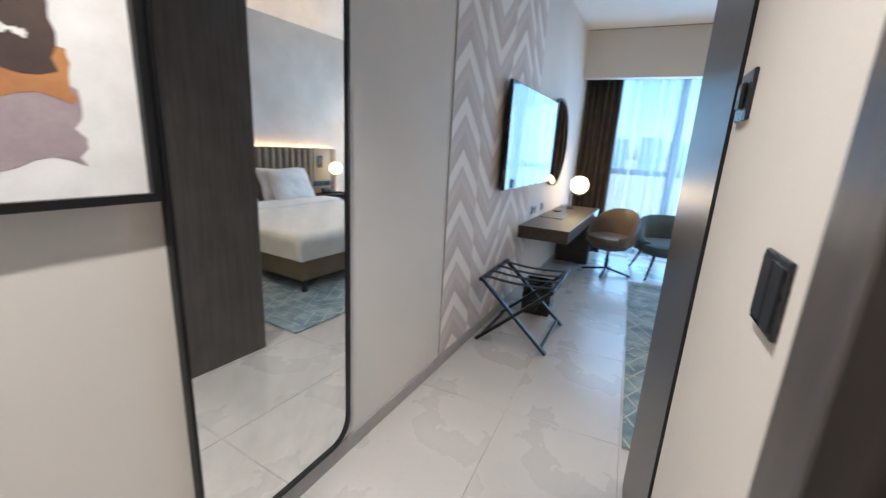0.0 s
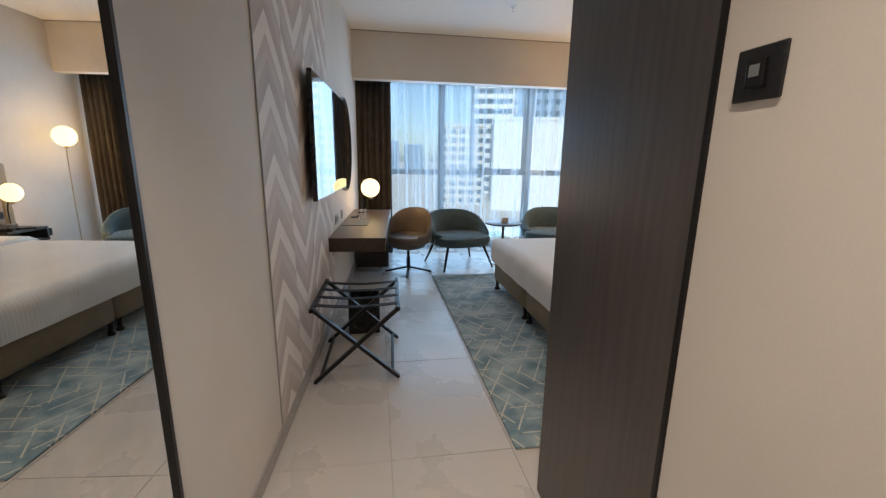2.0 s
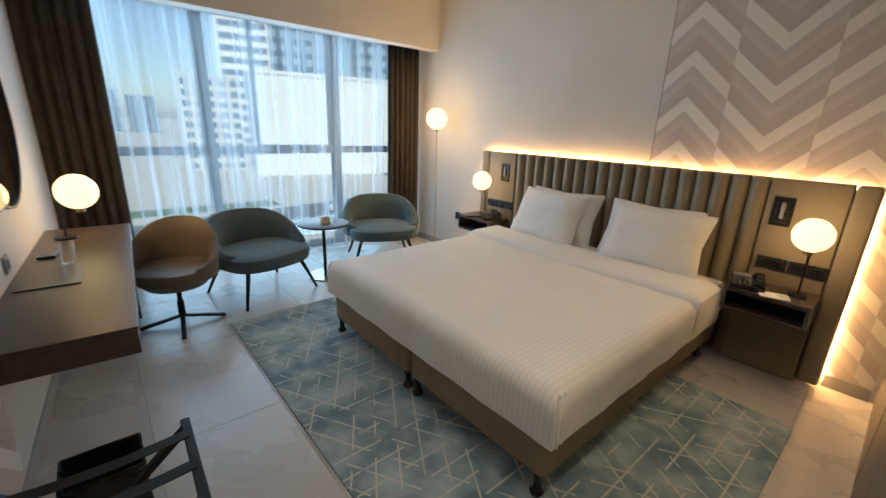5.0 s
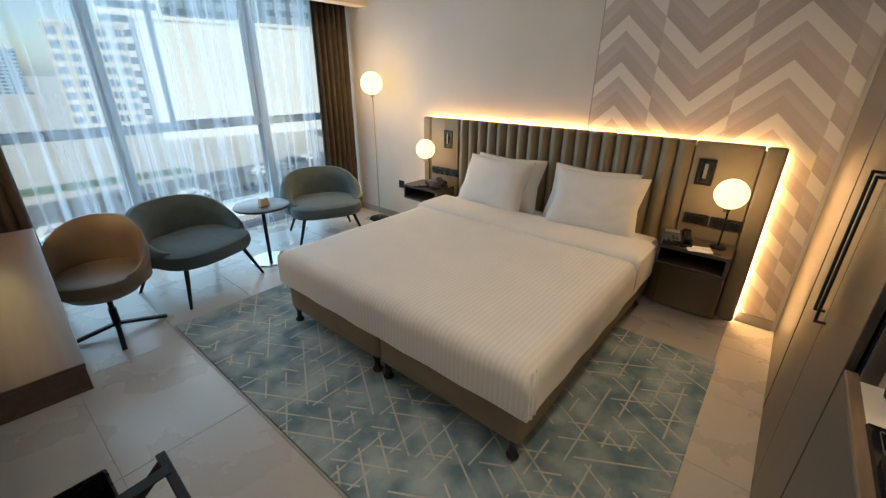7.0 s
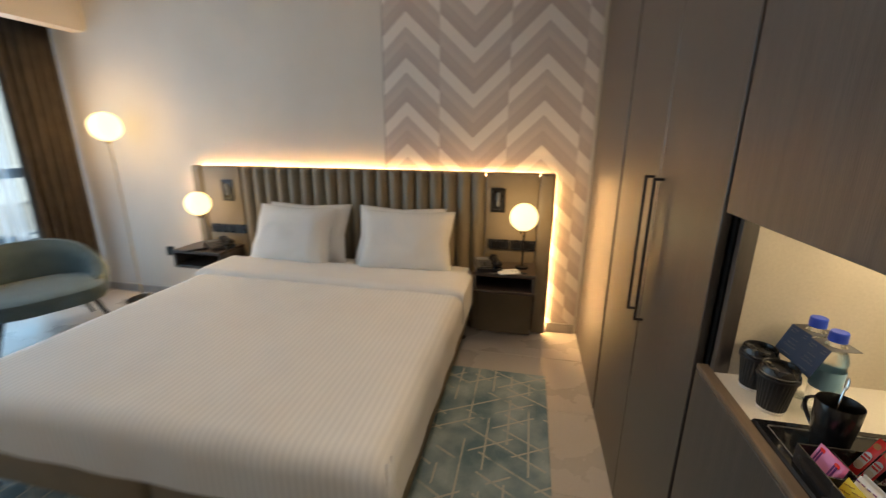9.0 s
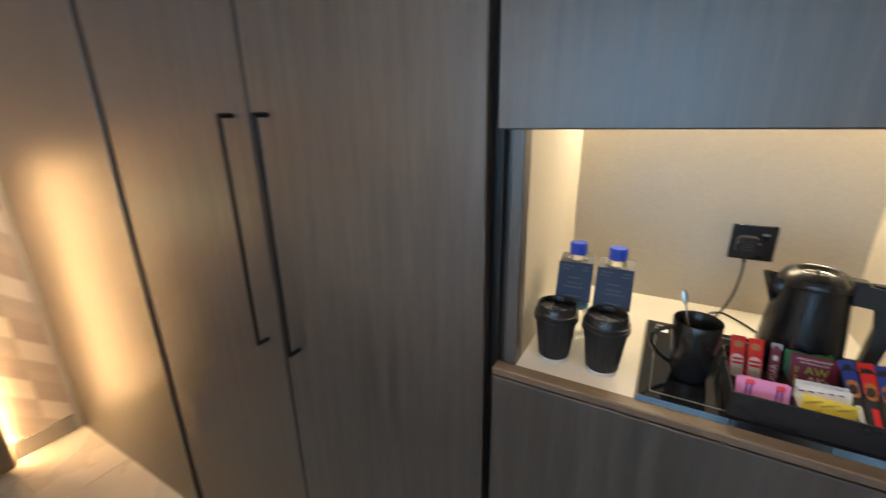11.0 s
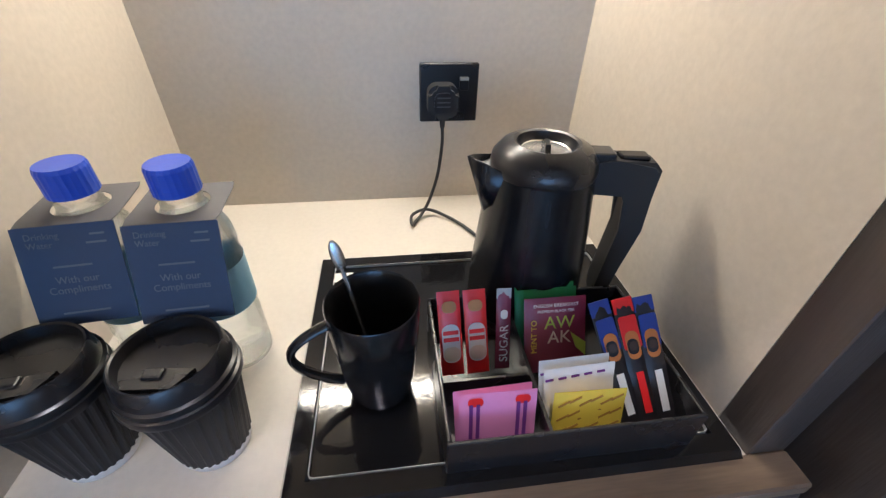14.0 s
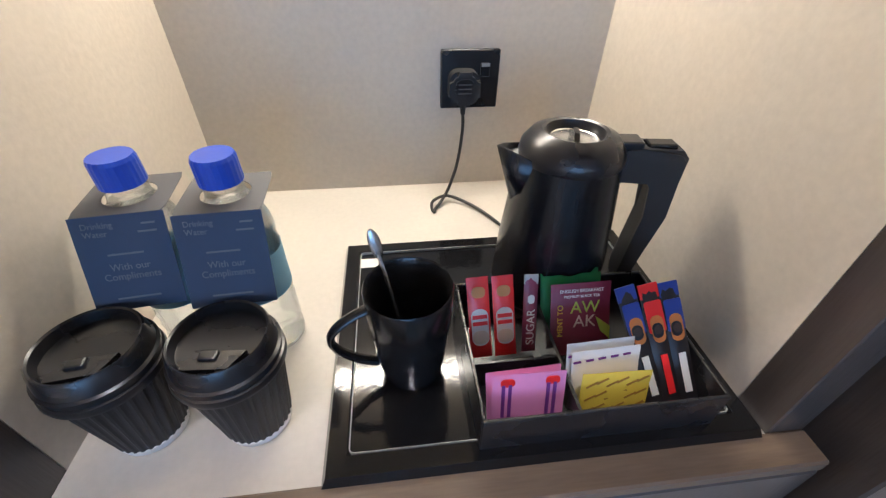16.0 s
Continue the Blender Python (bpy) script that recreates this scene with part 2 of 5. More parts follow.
HEADFAB = material("olive_taupe_leatherette", (0.235, 0.195, 0.135), (0.205, 0.168, 0.115), 0.5, scale=5, fine=220, fine_mix=0.1, bump=0.12)
LINEN = material("white_cotton", (0.80, 0.79, 0.77), (0.76, 0.75, 0.735), 0.85, scale=3, fine=320, fine_mix=0.05, bump=0.12, spec=0.2, sheen=0.1)
STRIPE = material("white_striped_sateen", (0.815, 0.805, 0.785), (0.79, 0.78, 0.763), 0.7, scale=5, fine=300, fine_mix=0.04, bump=0.1, spec=0.25)
sb = STRIPE.node_tree
wv = sb.nodes.new("ShaderNodeTexWave")
wv.bands_direction = "Y"
wv.inputs["Scale"].default_value, wv.inputs["Distortion"].default_value = 11.5, 0.25
wr = sb.nodes.new("ShaderNodeMapRange")
wr.inputs[1].default_value, wr.inputs[2].default_value, wr.inputs[3].default_value, wr.inputs[4].default_value = 0.40, 0.60, 0.93, 1.0
wm = sb.nodes.new("ShaderNodeMixRGB")
wm.blend_type, wm.inputs[0].default_value = "MULTIPLY", 1.0
cloth = sb.nodes["Principled BSDF"].inputs["Base Color"]
sb.links.new(sb.nodes["Texture Coordinate"].outputs["Object"], wv.inputs["Vector"])
sb.links.new(wv.outputs[1], wr.inputs[0])
sb.links.new(cloth.links[0].from_socket, wm.inputs[1])
sb.links.new(wr.outputs[0], wm.inputs[2])
sb.links.new(wm.outputs[0], cloth)
CURTAIN = material("dark_taupe_drape", (0.048, 0.041, 0.035), (0.072, 0.060, 0.050), 0.85, scale=8, fine=240, fine_mix=0.2, bump=0.2, spec=0.2)
ALU = plain("grey_aluminium", (0.24, 0.255, 0.27), 0.4, 0.3)
NICHE = material("beige_laminate", (0.60, 0.545, 0.46), (0.56, 0.505, 0.425), 0.5, scale=4, fine=150, fine_mix=0.1, bump=0.06)
COUNTER = material("pale_stone_counter", (0.66, 0.62, 0.55), (0.61, 0.57, 0.505), 0.38, scale=5, fine=160, fine_mix=0.07, bump=0.02)
MIRROR = plain("silvered_mirror", (0.93, 0.95, 0.94), 0.0, 1.0)
MIRROR.node_tree.nodes["Principled BSDF"].inputs["Normal"].links and MIRROR.node_tree.links.remove(MIRROR.node_tree.nodes["Principled BSDF"].inputs["Normal"].links[0])
MIRROR.node_tree.links.remove(MIRROR.node_tree.nodes["Principled BSDF"].inputs["Roughness"].links[0])
MIRROR.node_tree.nodes["Principled BSDF"].inputs["Roughness"].default_value = 0.01
SCREEN = bpy.data.materials.new("dark_glossy_screen")
SCREEN.use_nodes = True
SCREEN.node_tree.nodes["Principled BSDF"].inputs["Base Color"].default_value = (0.012, 0.013, 0.016, 1)
SCREEN.node_tree.nodes["Principled BSDF"].inputs["Roughness"].default_value = 0.03
SCREEN.node_tree.nodes["Principled BSDF"].inputs["IOR"].default_value = 1.7
GLOBE = glowing("opal_glass_lit", (1.0, 0.80, 0.40), 1.6)
LED = glowing("warm_led_strip", (1.0, 0.60, 0.25), 80.0)
LEDN = glowing("niche_led_strip", (1.0, 0.78, 0.46), 5.0)
PANE = glassy("window_pane", (0.9, 0.97, 1.0), 0.0, 1.02, 0.85)
PET = glassy("clear_bottle_plastic", (0.97, 0.99, 1.0), 0.02, 1.3, 0.45)
TUMBLER = glassy("clear_glass", (1, 1, 1), 0.0, 1.3, 0.5)
BLUECAP = plain("blue_cap_plastic", (0.03, 0.085, 0.58), 0.3)
NAVY = material("navy_card", (0.030, 0.052, 0.105), (0.034, 0.058, 0.115), 0.6, scale=8, fine=220, fine_mix=0.06, bump=0.04)
GREYCARD = plain("grey_card", (0.10, 0.10, 0.105), 0.6)
WHITE = plain("white_print", (0.78, 0.77, 0.74), 0.6)
SILVERINK = plain("silver_ink", (0.40, 0.40, 0.385), 0.45, 0.3)
CARDINK = plain("grey_blue_ink", (0.15, 0.165, 0.19), 0.5)
RED = plain("red_film", (0.78, 0.022, 0.020), 0.3)
CREAM = plain("cream_print", (0.72, 0.60, 0.48), 0.5)
MAROON = plain("maroon_film", (0.20, 0.022, 0.055), 0.35)
GREEN = plain("green_film", (0.03, 0.24, 0.075), 0.35)
LIME = plain("lime_print", (0.42, 0.52, 0.06), 0.5)
PINK = plain("pink_paper", (0.74, 0.27, 0.52), 0.6)
PURPLE = plain("purple_ink", (0.16, 0.03, 0.22), 0.6)
YELLOW = plain("yellow_paper", (0.78, 0.58, 0.05), 0.55)
BROWNINK = plain("brown_ink", (0.40, 0.20, 0.03), 0.6)
BLUEFILM = plain("blue_film", (0.03, 0.06, 0.30), 0.3)
DKFILM = plain("black_film", (0.02, 0.018, 0.02), 0.3)
ORANGE = plain("orange_print", (0.60, 0.20, 0.04), 0.5)
PAPER = plain("white_paper", (0.80, 0.79, 0.77), 0.7)
CANVAS = plain("white_mount_board", (0.78, 0.77, 0.76), 0.75)
OCHRE = material("ochre_wash", (0.55, 0.27, 0.10), (0.44, 0.19, 0.07), 0.7, scale=9)
UMBER = material("umber_wash", (0.055, 0.035, 0.03), (0.085, 0.055, 0.045), 0.7, scale=7)
MAUVE = material("mauve_wash", (0.31, 0.235, 0.26), (0.43, 0.36, 0.375), 0.75, scale=6)
RUG = carpet("teal_rug_pile")
CHEV = chevron("chevron_wallcovering")
SHEER = sheer("white_sheer_voile")
PANEL = material("grey_beige_panel", (0.645, 0.61, 0.57), (0.60, 0.57, 0.53), 0.7, scale=2.2, fine=240, fine_mix=0.06, bump=0.05)

# ---- shaping helpers ----


def empty(name, m=None):
    ob = new(name)
    if m is not None:
        ob.matrix_world = m
    return ob


def mesh(name, bm, mat, smooth=False):
    me = bpy.data.meshes.new(name)
    bmesh.ops.recalc_face_normals(bm, faces=bm.faces)
    bm.to_mesh(me)
    bm.free()
    me.materials.append(mat)
    if smooth:
        for p in me.polygons:
            p.use_smooth = True
        me.set_sharp_from_angle(angle=radians(40))
    return me


def part(name, bm, mat, parent=None, label="", m=None, smooth=False):
    """One mesh object, under a thing or a part."""
    ob = new(name, mesh(name, bm, mat, smooth))
    if parent is not None:
        ob.parent = parent
    if m is not None:
        ob.matrix_basis = m
    if label:
        ob["label"] = label
    return ob


def box(x0, y0, z0, x1, y1, z1, bev=0.0, seg=2, bm=None):
    one = bmesh.new()
    bmesh.ops.create_cube(one, size=1)
    for v in one.verts:
        v.co = Vector(((x0 + x1) / 2 + v.co.x * (x1 - x0), (y0 + y1) / 2 + v.co.y * (y1 - y0), (z0 + z1) / 2 + v.co.z * (z1 - z0)))
    if bev:
        bmesh.ops.bevel(one, geom=one.edges[:], offset=bev, segments=seg, profile=0.5, affect="EDGES")
    return join(bm, one)


def join(bm, one):
    if bm is None:
        return one
    me = bpy.data.meshes.new("tmp")
    one.to_mesh(me)
    one.free()
    bm.from_mesh(me)
    bpy.data.meshes.remove(me)
    return bm


def lathe(profile, n=32, cx=0.0, cy=0.0, z=0.0, bm=None, sx=1.0, sy=1.0):
    """Turned shape from (radius, height) pairs; ends close where the radius is 0."""
    b = bm or bmesh.new()
    rings = []
    for r, h in profile:
        if r <= 1e-6:
            rings.append([b.verts.new((cx, cy, z + h))])
        else:
            rings.append([b.verts.new((cx + sx * r * math.cos(2 * math.pi * i / n), cy + sy * r * math.sin(2 * math.pi * i / n), z + h)) for i in range(n)])
    for a, c in zip(rings, rings[1:]):
        for i in range(n):
            j = (i + 1) % n
            if len(a) == 1 and len(c) == 1:
                continue
            if len(a) == 1:
                b.faces.new((a[0], c[i], c[j]))
            elif len(c) == 1:
                b.faces.new((a[i], a[j], c[0]))
            else:
                b.faces.new((a[i], a[j], c[j], c[i]))
    return b


def tube(points, r, n=10, bm=None, flat=1.0, taper=1.0):
    """A rod along points; flat squeezes it, taper is the end radius as a part of the first."""
    b = bm or bmesh.new()
    pts = [Vector(p) for p in points]
    rings = []
    up = None
    for i, p in enumerate(pts):
        d = (pts[min(i + 1, len(pts) - 1)] - pts[max(i - 1, 0)]).normalized()
        if up is None:
            up = Vector((0, 0, 1)) if abs(d.z) < 0.9 else Vector((1, 0, 0))
        s = d.cross(up).normalized()
        up = s.cross(d).normalized()
        rr = r * (1 + (taper - 1) * i / max(1, len(pts) - 1))
        rings.append([b.verts.new(p + s * rr * math.cos(2 * math.pi * k / n) + up * rr * flat * math.sin(2 * math.pi * k / n)) for k in range(n)])
    for a, c in zip(rings, rings[1:]):
        for i in range(n):
            j = (i + 1) % n
            b.faces.new((a[i], a[j], c[j], c[i]))
    b.faces.new(rings[0])
    b.faces.new(rings[-1])
    return b


def bar(a, c, w, h, bm=None, bev=0.003):
    """A square bar from a to c, w across and h high."""
    a, c = Vector(a), Vector(c)
    one = box(-w / 2, -h / 2, 0, w / 2, h / 2, (c - a).length, bev, 1)
    d = (c - a).normalized()
    up = Vector((0, 0, 1)) if abs(d.z) < 0.95 else Vector((0, 1, 0))
    s = up.cross(d).normalized()
    u = d.cross(s).normalized()
    one.transform(Matrix.Translation(a) @ Matrix((s, u, d)).transposed().to_4x4())
    return join(bm, one)


def slab(outline, d0, d1, axis="z", bm=None):
    """A flat piece with any outline. axis: the thin direction."""
    b = bm or bmesh.new()
    put = {"z": lambda u, v, w: (u, v, w), "x": lambda u, v, w: (w, u, v), "y": lambda u, v, w: (u, w, v)}[axis]
    lo = [b.verts.new(put(u, v, d0)) for u, v in outline]
    hi = [b.verts.new(put(u, v, d1)) for u, v in outline]
    n = len(outline)
    b.faces.new(lo)
    b.faces.new(hi)
    for i in range(n):
        j = (i + 1) % n
        b.faces.new((lo[i], lo[j], hi[j], hi[i]))
    return b


def ring(outer, inner, d0, d1, axis="z"):
    """A frame between two outlines of as many points."""
    b = bmesh.new()
    put = {"z": lambda u, v, w: (u, v, w), "x": lambda u, v, w: (w, u, v), "y": lambda u, v, w: (u, w, v)}[axis]
    q = [[b.verts.new(put(u, v, d)) for u, v in o] for o in (outer, inner) for d in (d0, d1)]
    n = len(outer)
    for i in range(n):
        j = (i + 1) % n
        for a, c in ((0, 1), (2, 3), (0, 2), (1, 3)):
            b.faces.new((q[a][i], q[a][j], q[c][j], q[c][i]))
    return b


def rounded(u0, v0, u1, v1, r, n=8):
    out = []
    for cu, cv, a0 in ((u1 - r, v1 - r, 0), (u0 + r, v1 - r, 90), (u0 + r, v0 + r, 180), (u1 - r, v0 + r, 270)):
        for i in range(n + 1):
            a = radians(a0 + 90 * i / n)
            out.append((cu + r * math.cos(a), cv + r * math.sin(a)))
    return out


def words(name, body, size, m, mat, parent, align="CENTER", depth=0.0002):
    c = bpy.data.curves.new(name, "FONT")
    c.body, c.size, c.align_x, c.align_y, c.extrude = body, size, align, "CENTER", depth
    ob = new(name, c)
    c.materials.append(mat)
    ob.parent = parent
    ob.matrix_basis = m
    return ob


def setting(ob, label="", category=""):
    return tagged(ob, label, category, "", "structure")


# ---- large structure ----
H = 2.99
TVW = pose(-0.23, 3.65, 0, 0, 0, -3.2)  # the television wall: local y along it, x off it
X0, X1, Y0, Y1 = -0.20, 3.74, -0.6, 8.66

setting(part("wall_television", box(-0.15, -4.4, 0, 0, 5.15, H), PAINT, m=TVW), "plain painted grey-beige wall carrying mirror and television", "wall")
setting(part("wall_headboard", box(X1, 3.0, 0, X1 + 0.15, 8.9, H), PAINT), "grey-beige painted wall behind the bed", "wall")
setting(part("wall_entry", box(-0.7, -0.75, 0, 1.1, -0.6, H), PAINT), "plain painted end wall of the entry corridor", "wall")
# corridor wall with a doorway
bm = box(0.955, 2.38, 0, 1.08, 3.01, H)
box(0.955, -0.6, 0, 1.08, 1.42, H, bm=bm)
box(0.955, 1.42, 2.12, 1.08, 2.38, H, bm=bm)
setting(part("wall_corridor", bm, PAINT), "pale painted corridor wall with switches beside a doorway", "wall")
setting(part("wall_behind_wardrobe", box(1.08, 2.86, 0, X1, 2.985, H), PAINT), "hidden plain wall behind the fitted wardrobe", "wall")
setting(part("ceiling", box(-0.9, -0.75, H, 3.95, 8.9, H + 0.12), CEIL), "smooth white painted flat ceiling", "ceiling")
setting(part("ceiling_bulkhead", box(-0.05, 7.95, 2.41, X1, 8.10, H), PAINT), "painted bulkhead hiding the curtain track", "bulkhead")
# solid grey strip, the gap's shade given by its colour
setting(part("bulkhead_shadow_gap", box(-0.04, 7.94, H - 0.012, X1, 7.95, H), BASEB), "thin grey strip for the gap's shade under the ceiling", "trim")
setting(part("wall_window_head", box(-0.1, 8.60, 2.62, X1, 8.8, H), PAINT), "painted wall strip above the window", "wall")
# skirting
setting(part("baseboard", box(0, -4.2, 0.004, 0.012, 5.0, 0.085, 0.002, 1), BASEB, m=TVW), "low grey skirting along the television wall", "baseboard")
setting(part("baseboard", box(X1 - 0.012, 7.02, 0.004, X1, 8.6, 0.085, 0.002, 1), BASEB), "low grey skirting behind the floor lamp", "baseboard")
setting(part("baseboard", box(X1 - 0.012, 3.67, 0.004, X1, 3.89, 0.085, 0.002, 1), BASEB), "low grey skirting between wardrobe and headboard", "baseboard")
setting(part("baseboard", box(0.943, 2.40, 0.004, 0.955, 3.0, 0.085, 0.002, 1), BASEB), "low grey skirting under the switches", "baseboard")

# printed wall panels
setting(part("wall_panel", box(0, -0.345, 0.17, 0.006, 1.40, H + 0.07), CHEV, m=TVW @ pose(0, 0.85, -0.08)), "mauve and white chevron printed wall covering behind television", "wall panel")
setting(part("wall_panel", box(-0.006, -1.55, 0.09, 0, 0.01, H - 0.01), CHEV, m=pose(X1, 5.22, 0)), "mauve and white chevron printed wall covering above headboard", "wall panel")
setting(part("trim", box(0, 0.498, 0.09, 0.007, 0.503, H - 0.01), BASEB, m=TVW), "thin dark joint beside the chevron wall covering", "trim")
setting(part("trim", box(X1 - 0.007, 5.232, 0.09, X1, 5.237, H - 0.01), BASEB), "thin dark joint beside the chevron wall covering", "trim")

# window: frame, mullions, transom and panes
win = setting(empty("window_1"), "full-height grey aluminium window with a dark transom", "window")
WX = (0.0, 1.29, 2.70, 3.72)
part("window_frame", box(0.0, 8.62, 0.0, 3.72, 8.72, 0.07, 0.004, 1), ALU, win)
part("window_frame", box(0.0, 8.62, 2.56, 3.72, 8.72, 2.63, 0.004, 1), ALU, win)
for wx in WX:
    part("mullion", box(wx - 0.045, 8.61, 0.07, wx + 0.045, 8.73, 2.56, 0.004, 1), ALU, win)
for a, c in zip(WX, WX[1:]):
    part("transom", box(a + 0.045, 8.62, 1.17, c - 0.045, 8.72, 1.25, 0.004, 1), ALU, win)
    for z0, z1 in ((0.07, 1.17), (1.25, 2.56)):
        q = part("pane", box(a + 0.045, 8.66, z0, c - 0.045, 8.668, z1), PANE, win)
        q.visible_shadow = False
sash = part("opening_sash", ring([(1.74, 1.20), (2.63, 1.20), (2.63, 2.54), (1.74, 2.54)], [(1.78, 1.27), (2.59, 1.27), (2.59, 2.50), (1.78, 2.50)], 8.60, 8.645, "y"), ALU, win)
part("handle", bar((2.10, 8.585, 1.235), (2.24, 8.585, 1.235), 0.02, 0.03), BLACK, sash)

# fitted wardrobe front
YF = 3.645
setting(part("wardrobe_end_panel", box(0.950, 3.01, 0.0, 0.984, 3.665, H - 0.005, 0.002, 1), WOOD), "tall dark oak end panel of the wardrobe", "panel")
setting(part("wardrobe_filler_panel", box(2.772, 3.625, 0.0, X1 - 0.002, YF, H - 0.005, 0.002, 1), WOOD), "plain dark oak filler panel beside the wardrobe", "panel")
setting(part("corridor_panel_edge", box(0.947, 3.000, 0.0, 0.956, 3.012, H - 0.005), BLACK), "thin black edge strip between wood and paint", "trim")

wd = tagged(empty("wardrobe"), "tall dark oak double-door wardrobe with black bar handles", "wardrobe")
part("side_panel", box(1.612, 3.02, 0.0, 1.630, 3.61, H - 0.01), WOOD, wd)
part("side_panel", box(2.742, 3.02, 0.0, 2.766, 3.61, H - 0.01), WOOD, wd)
part("back_panel", box(1.63, 3.02, 0.0, 2.742, 3.04, H - 0.01), WOOD, wd)
# black strips behind the open joints put their shade into colour
for gx0, gx1 in ((2.739, 2.771), (1.606, 1.624)):
    part("shadow_gap", box(gx0, 3.606, 0.0, gx1, 3.618, H - 0.02), BLACK, wd, "black strip for the shade in the joint")
part("plinth", box(1.63, 3.04, 0.0, 2.742, 3.61, 0.05), WOOD, wd)
for x0, x1, hx in ((1.623, 2.138, 2.087), (2.144, 2.738, 2.195)):
    d = part("door", box(x0, 3.622, 0.012, x1, YF, H - 0.02, 0.002, 1), WOOD, wd)
    h = bar((hx, YF + 0.030, 0.896), (hx, YF + 0.030, 1.428), 0.010, 0.010)
    for z in (0.901, 1.423):
        bar((hx, YF - 0.001, z), (hx, YF + 0.034, z), 0.010, 0.010, bm=h)
    part("handle", h, BLACK, d, "slim black metal bar handle")

nu = tagged(empty("minibar_cabinet"), "dark oak cabinet with a lit beige beverage niche", "cabinet")
part("side_panel", box(0.986, 3.02, 0.0, 1.004, 3.60, H - 0.01), WOOD, nu)
part("side_panel", box(1.594, 3.02, 0.0, 1.610, 3.60, H - 0.01), WOOD, nu)
part("door", box(1.012, 3.622, 1.395, 1.607, YF, 2.4, 0.002, 1), WOOD, nu, "upper flap door")
part("door", box(1.012, 3.622, 2.404, 1.607, YF, H - 0.02, 0.002, 1), WOOD, nu, "top flap door")
part("door", box(1.004, 3.622, 0.012, 1.606, YF, 0.988, 0.002, 1), WOOD, nu, "lower door")
part("edge_lip", box(1.004, 3.618, 0.990, 1.606, YF, 1.004, 0.002, 1), WOOD_E, nu, "lighter oak edge band")
part("stile", box(1.004, 3.585, 1.0, 1.036, 3.618, 1.53, 0.001, 1), WOOD, nu)
part("stile", box(1.574, 3.585, 1.0, 1.594, 3.618, 1.53, 0.001, 1), WOOD, nu)
part("niche_back", box(1.025, 3.172, 1.0, 1.585, 3.192, 1.545), NICHE, nu, "beige laminate back")
part("niche_side", box(1.020, 3.192, 1.0, 1.036, 3.585, 1.53), NICHE, nu)
part("niche_side", box(1.574, 3.192, 1.0, 1.590, 3.585, 1.53), NICHE, nu)
part("niche_top", box(1.036, 3.192, 1.515, 1.574, 3.60, 1.53), NICHE, nu)
part("counter", box(1.036, 3.192, 0.975, 1.574, 3.618, 1.0), COUNTER, nu, "pale stone-look counter")
part("led_strip", box(1.05, 3.194, 1.507, 1.567, 3.207, 1.5145), LEDN, nu, "warm light strip")
lamp("niche_light", "AREA", look((1.305, 3.2005, 1.504), (1.305, 3.42, 1.10)), 2.4, (1.0, 0.83, 0.55), size=0.5, size_y=0.02)

# door to the bathroom
dr = setting(empty("door_1"), "closed dark oak door with steel hinges in the corridor", "door")
bm = box(0.936, 2.30, 0, 1.085, 2.388, 2.14, 0.003, 1)
box(0.936, 1.41, 0, 1.085, 1.49, 2.14, 0.003, 1, bm=bm)
box(0.936, 1.49, 2.06, 1.085, 2.30, 2.14, 0.003, 1, bm=bm)
part("door_frame", bm, WOOD, dr)
leaf = part("door_leaf", box(0.985, 1.495, 0.008, 1.03, 2.296, 2.056, 0.002, 1), WOOD, dr)
for z in (0.35, 1.0, 1.75):
    part("hinge", box(0.978, 1.482, z, 0.987, 1.512, z + 0.09, 0.001, 1), STEEL, dr, "brushed steel hinge")
hb = tube([(0.985, 2.23, 1.0), (0.945, 2.23, 1.0)], 0.009)
tube([(0.945, 2.24, 1.0), (0.945, 2.11, 1.0)], 0.009, bm=hb)
part("lever_handle", hb, STEEL, leaf)


# ---- bedroom: large things ----
rug = tagged(part("rug", box(0.94, 3.91, 0.004, 3.04, 6.99, 0.018, 0.005, 2), RUG), "teal mottled rug with pale geometric lines under the bed", "rug")


def cushion(w, d, h, sub=12, power=3.2, seed=0.0, pinch=0.0):
    """A soft block: superellipse outline, domed top, slight wrinkles."""
    b = bmesh.new()
    rows = []
    n = sub * 2
    for i in range(n + 1):
        row = []
        for j in range(n + 1):
            u, v = -1 + 2 * i / n, -1 + 2 * j / n
            row.append((u, v))
        rows.append(row)
    tops, bots = [], []
    for side, store in ((1, tops), (-1, bots)):
        for row in rows:
            line = []
            for u, v in row:
                e = max(0.0, 1 - abs(u) ** power) ** 0.5 * max(0.0, 1 - abs(v) ** power) ** 0.5
                k = 1 - pinch * (1 - abs(u)) * (1 if abs(v) > 0.99 else abs(v) ** 4)
                k2 = 1 - pinch * (1 - abs(v)) * abs(u) ** 4
                x, y = u * w / 2 * k2, v * d / 2 * k
                wr = h * (0.07 * noise.noise(Vector((x * 7 + seed, y * 7, side * 3.0))) + 0.045 * noise.noise(Vector((x * 17 + y * 9 + seed, y * 15, side * 5.0)))) * (1 if e > 0.02 else 0)
                line.append(b.verts.new((x, y, side * h / 2 * e + wr)))
            store.append(line)
    for store in (tops, bots):
        for i in range(n):
            for j in range(n):
                b.faces.new((store[i][j], store[i + 1][j], store[i + 1][j + 1], store[i][j + 1]))
    bmesh.ops.remove_doubles(b, verts=b.verts[:], dist=0.002)
    return b


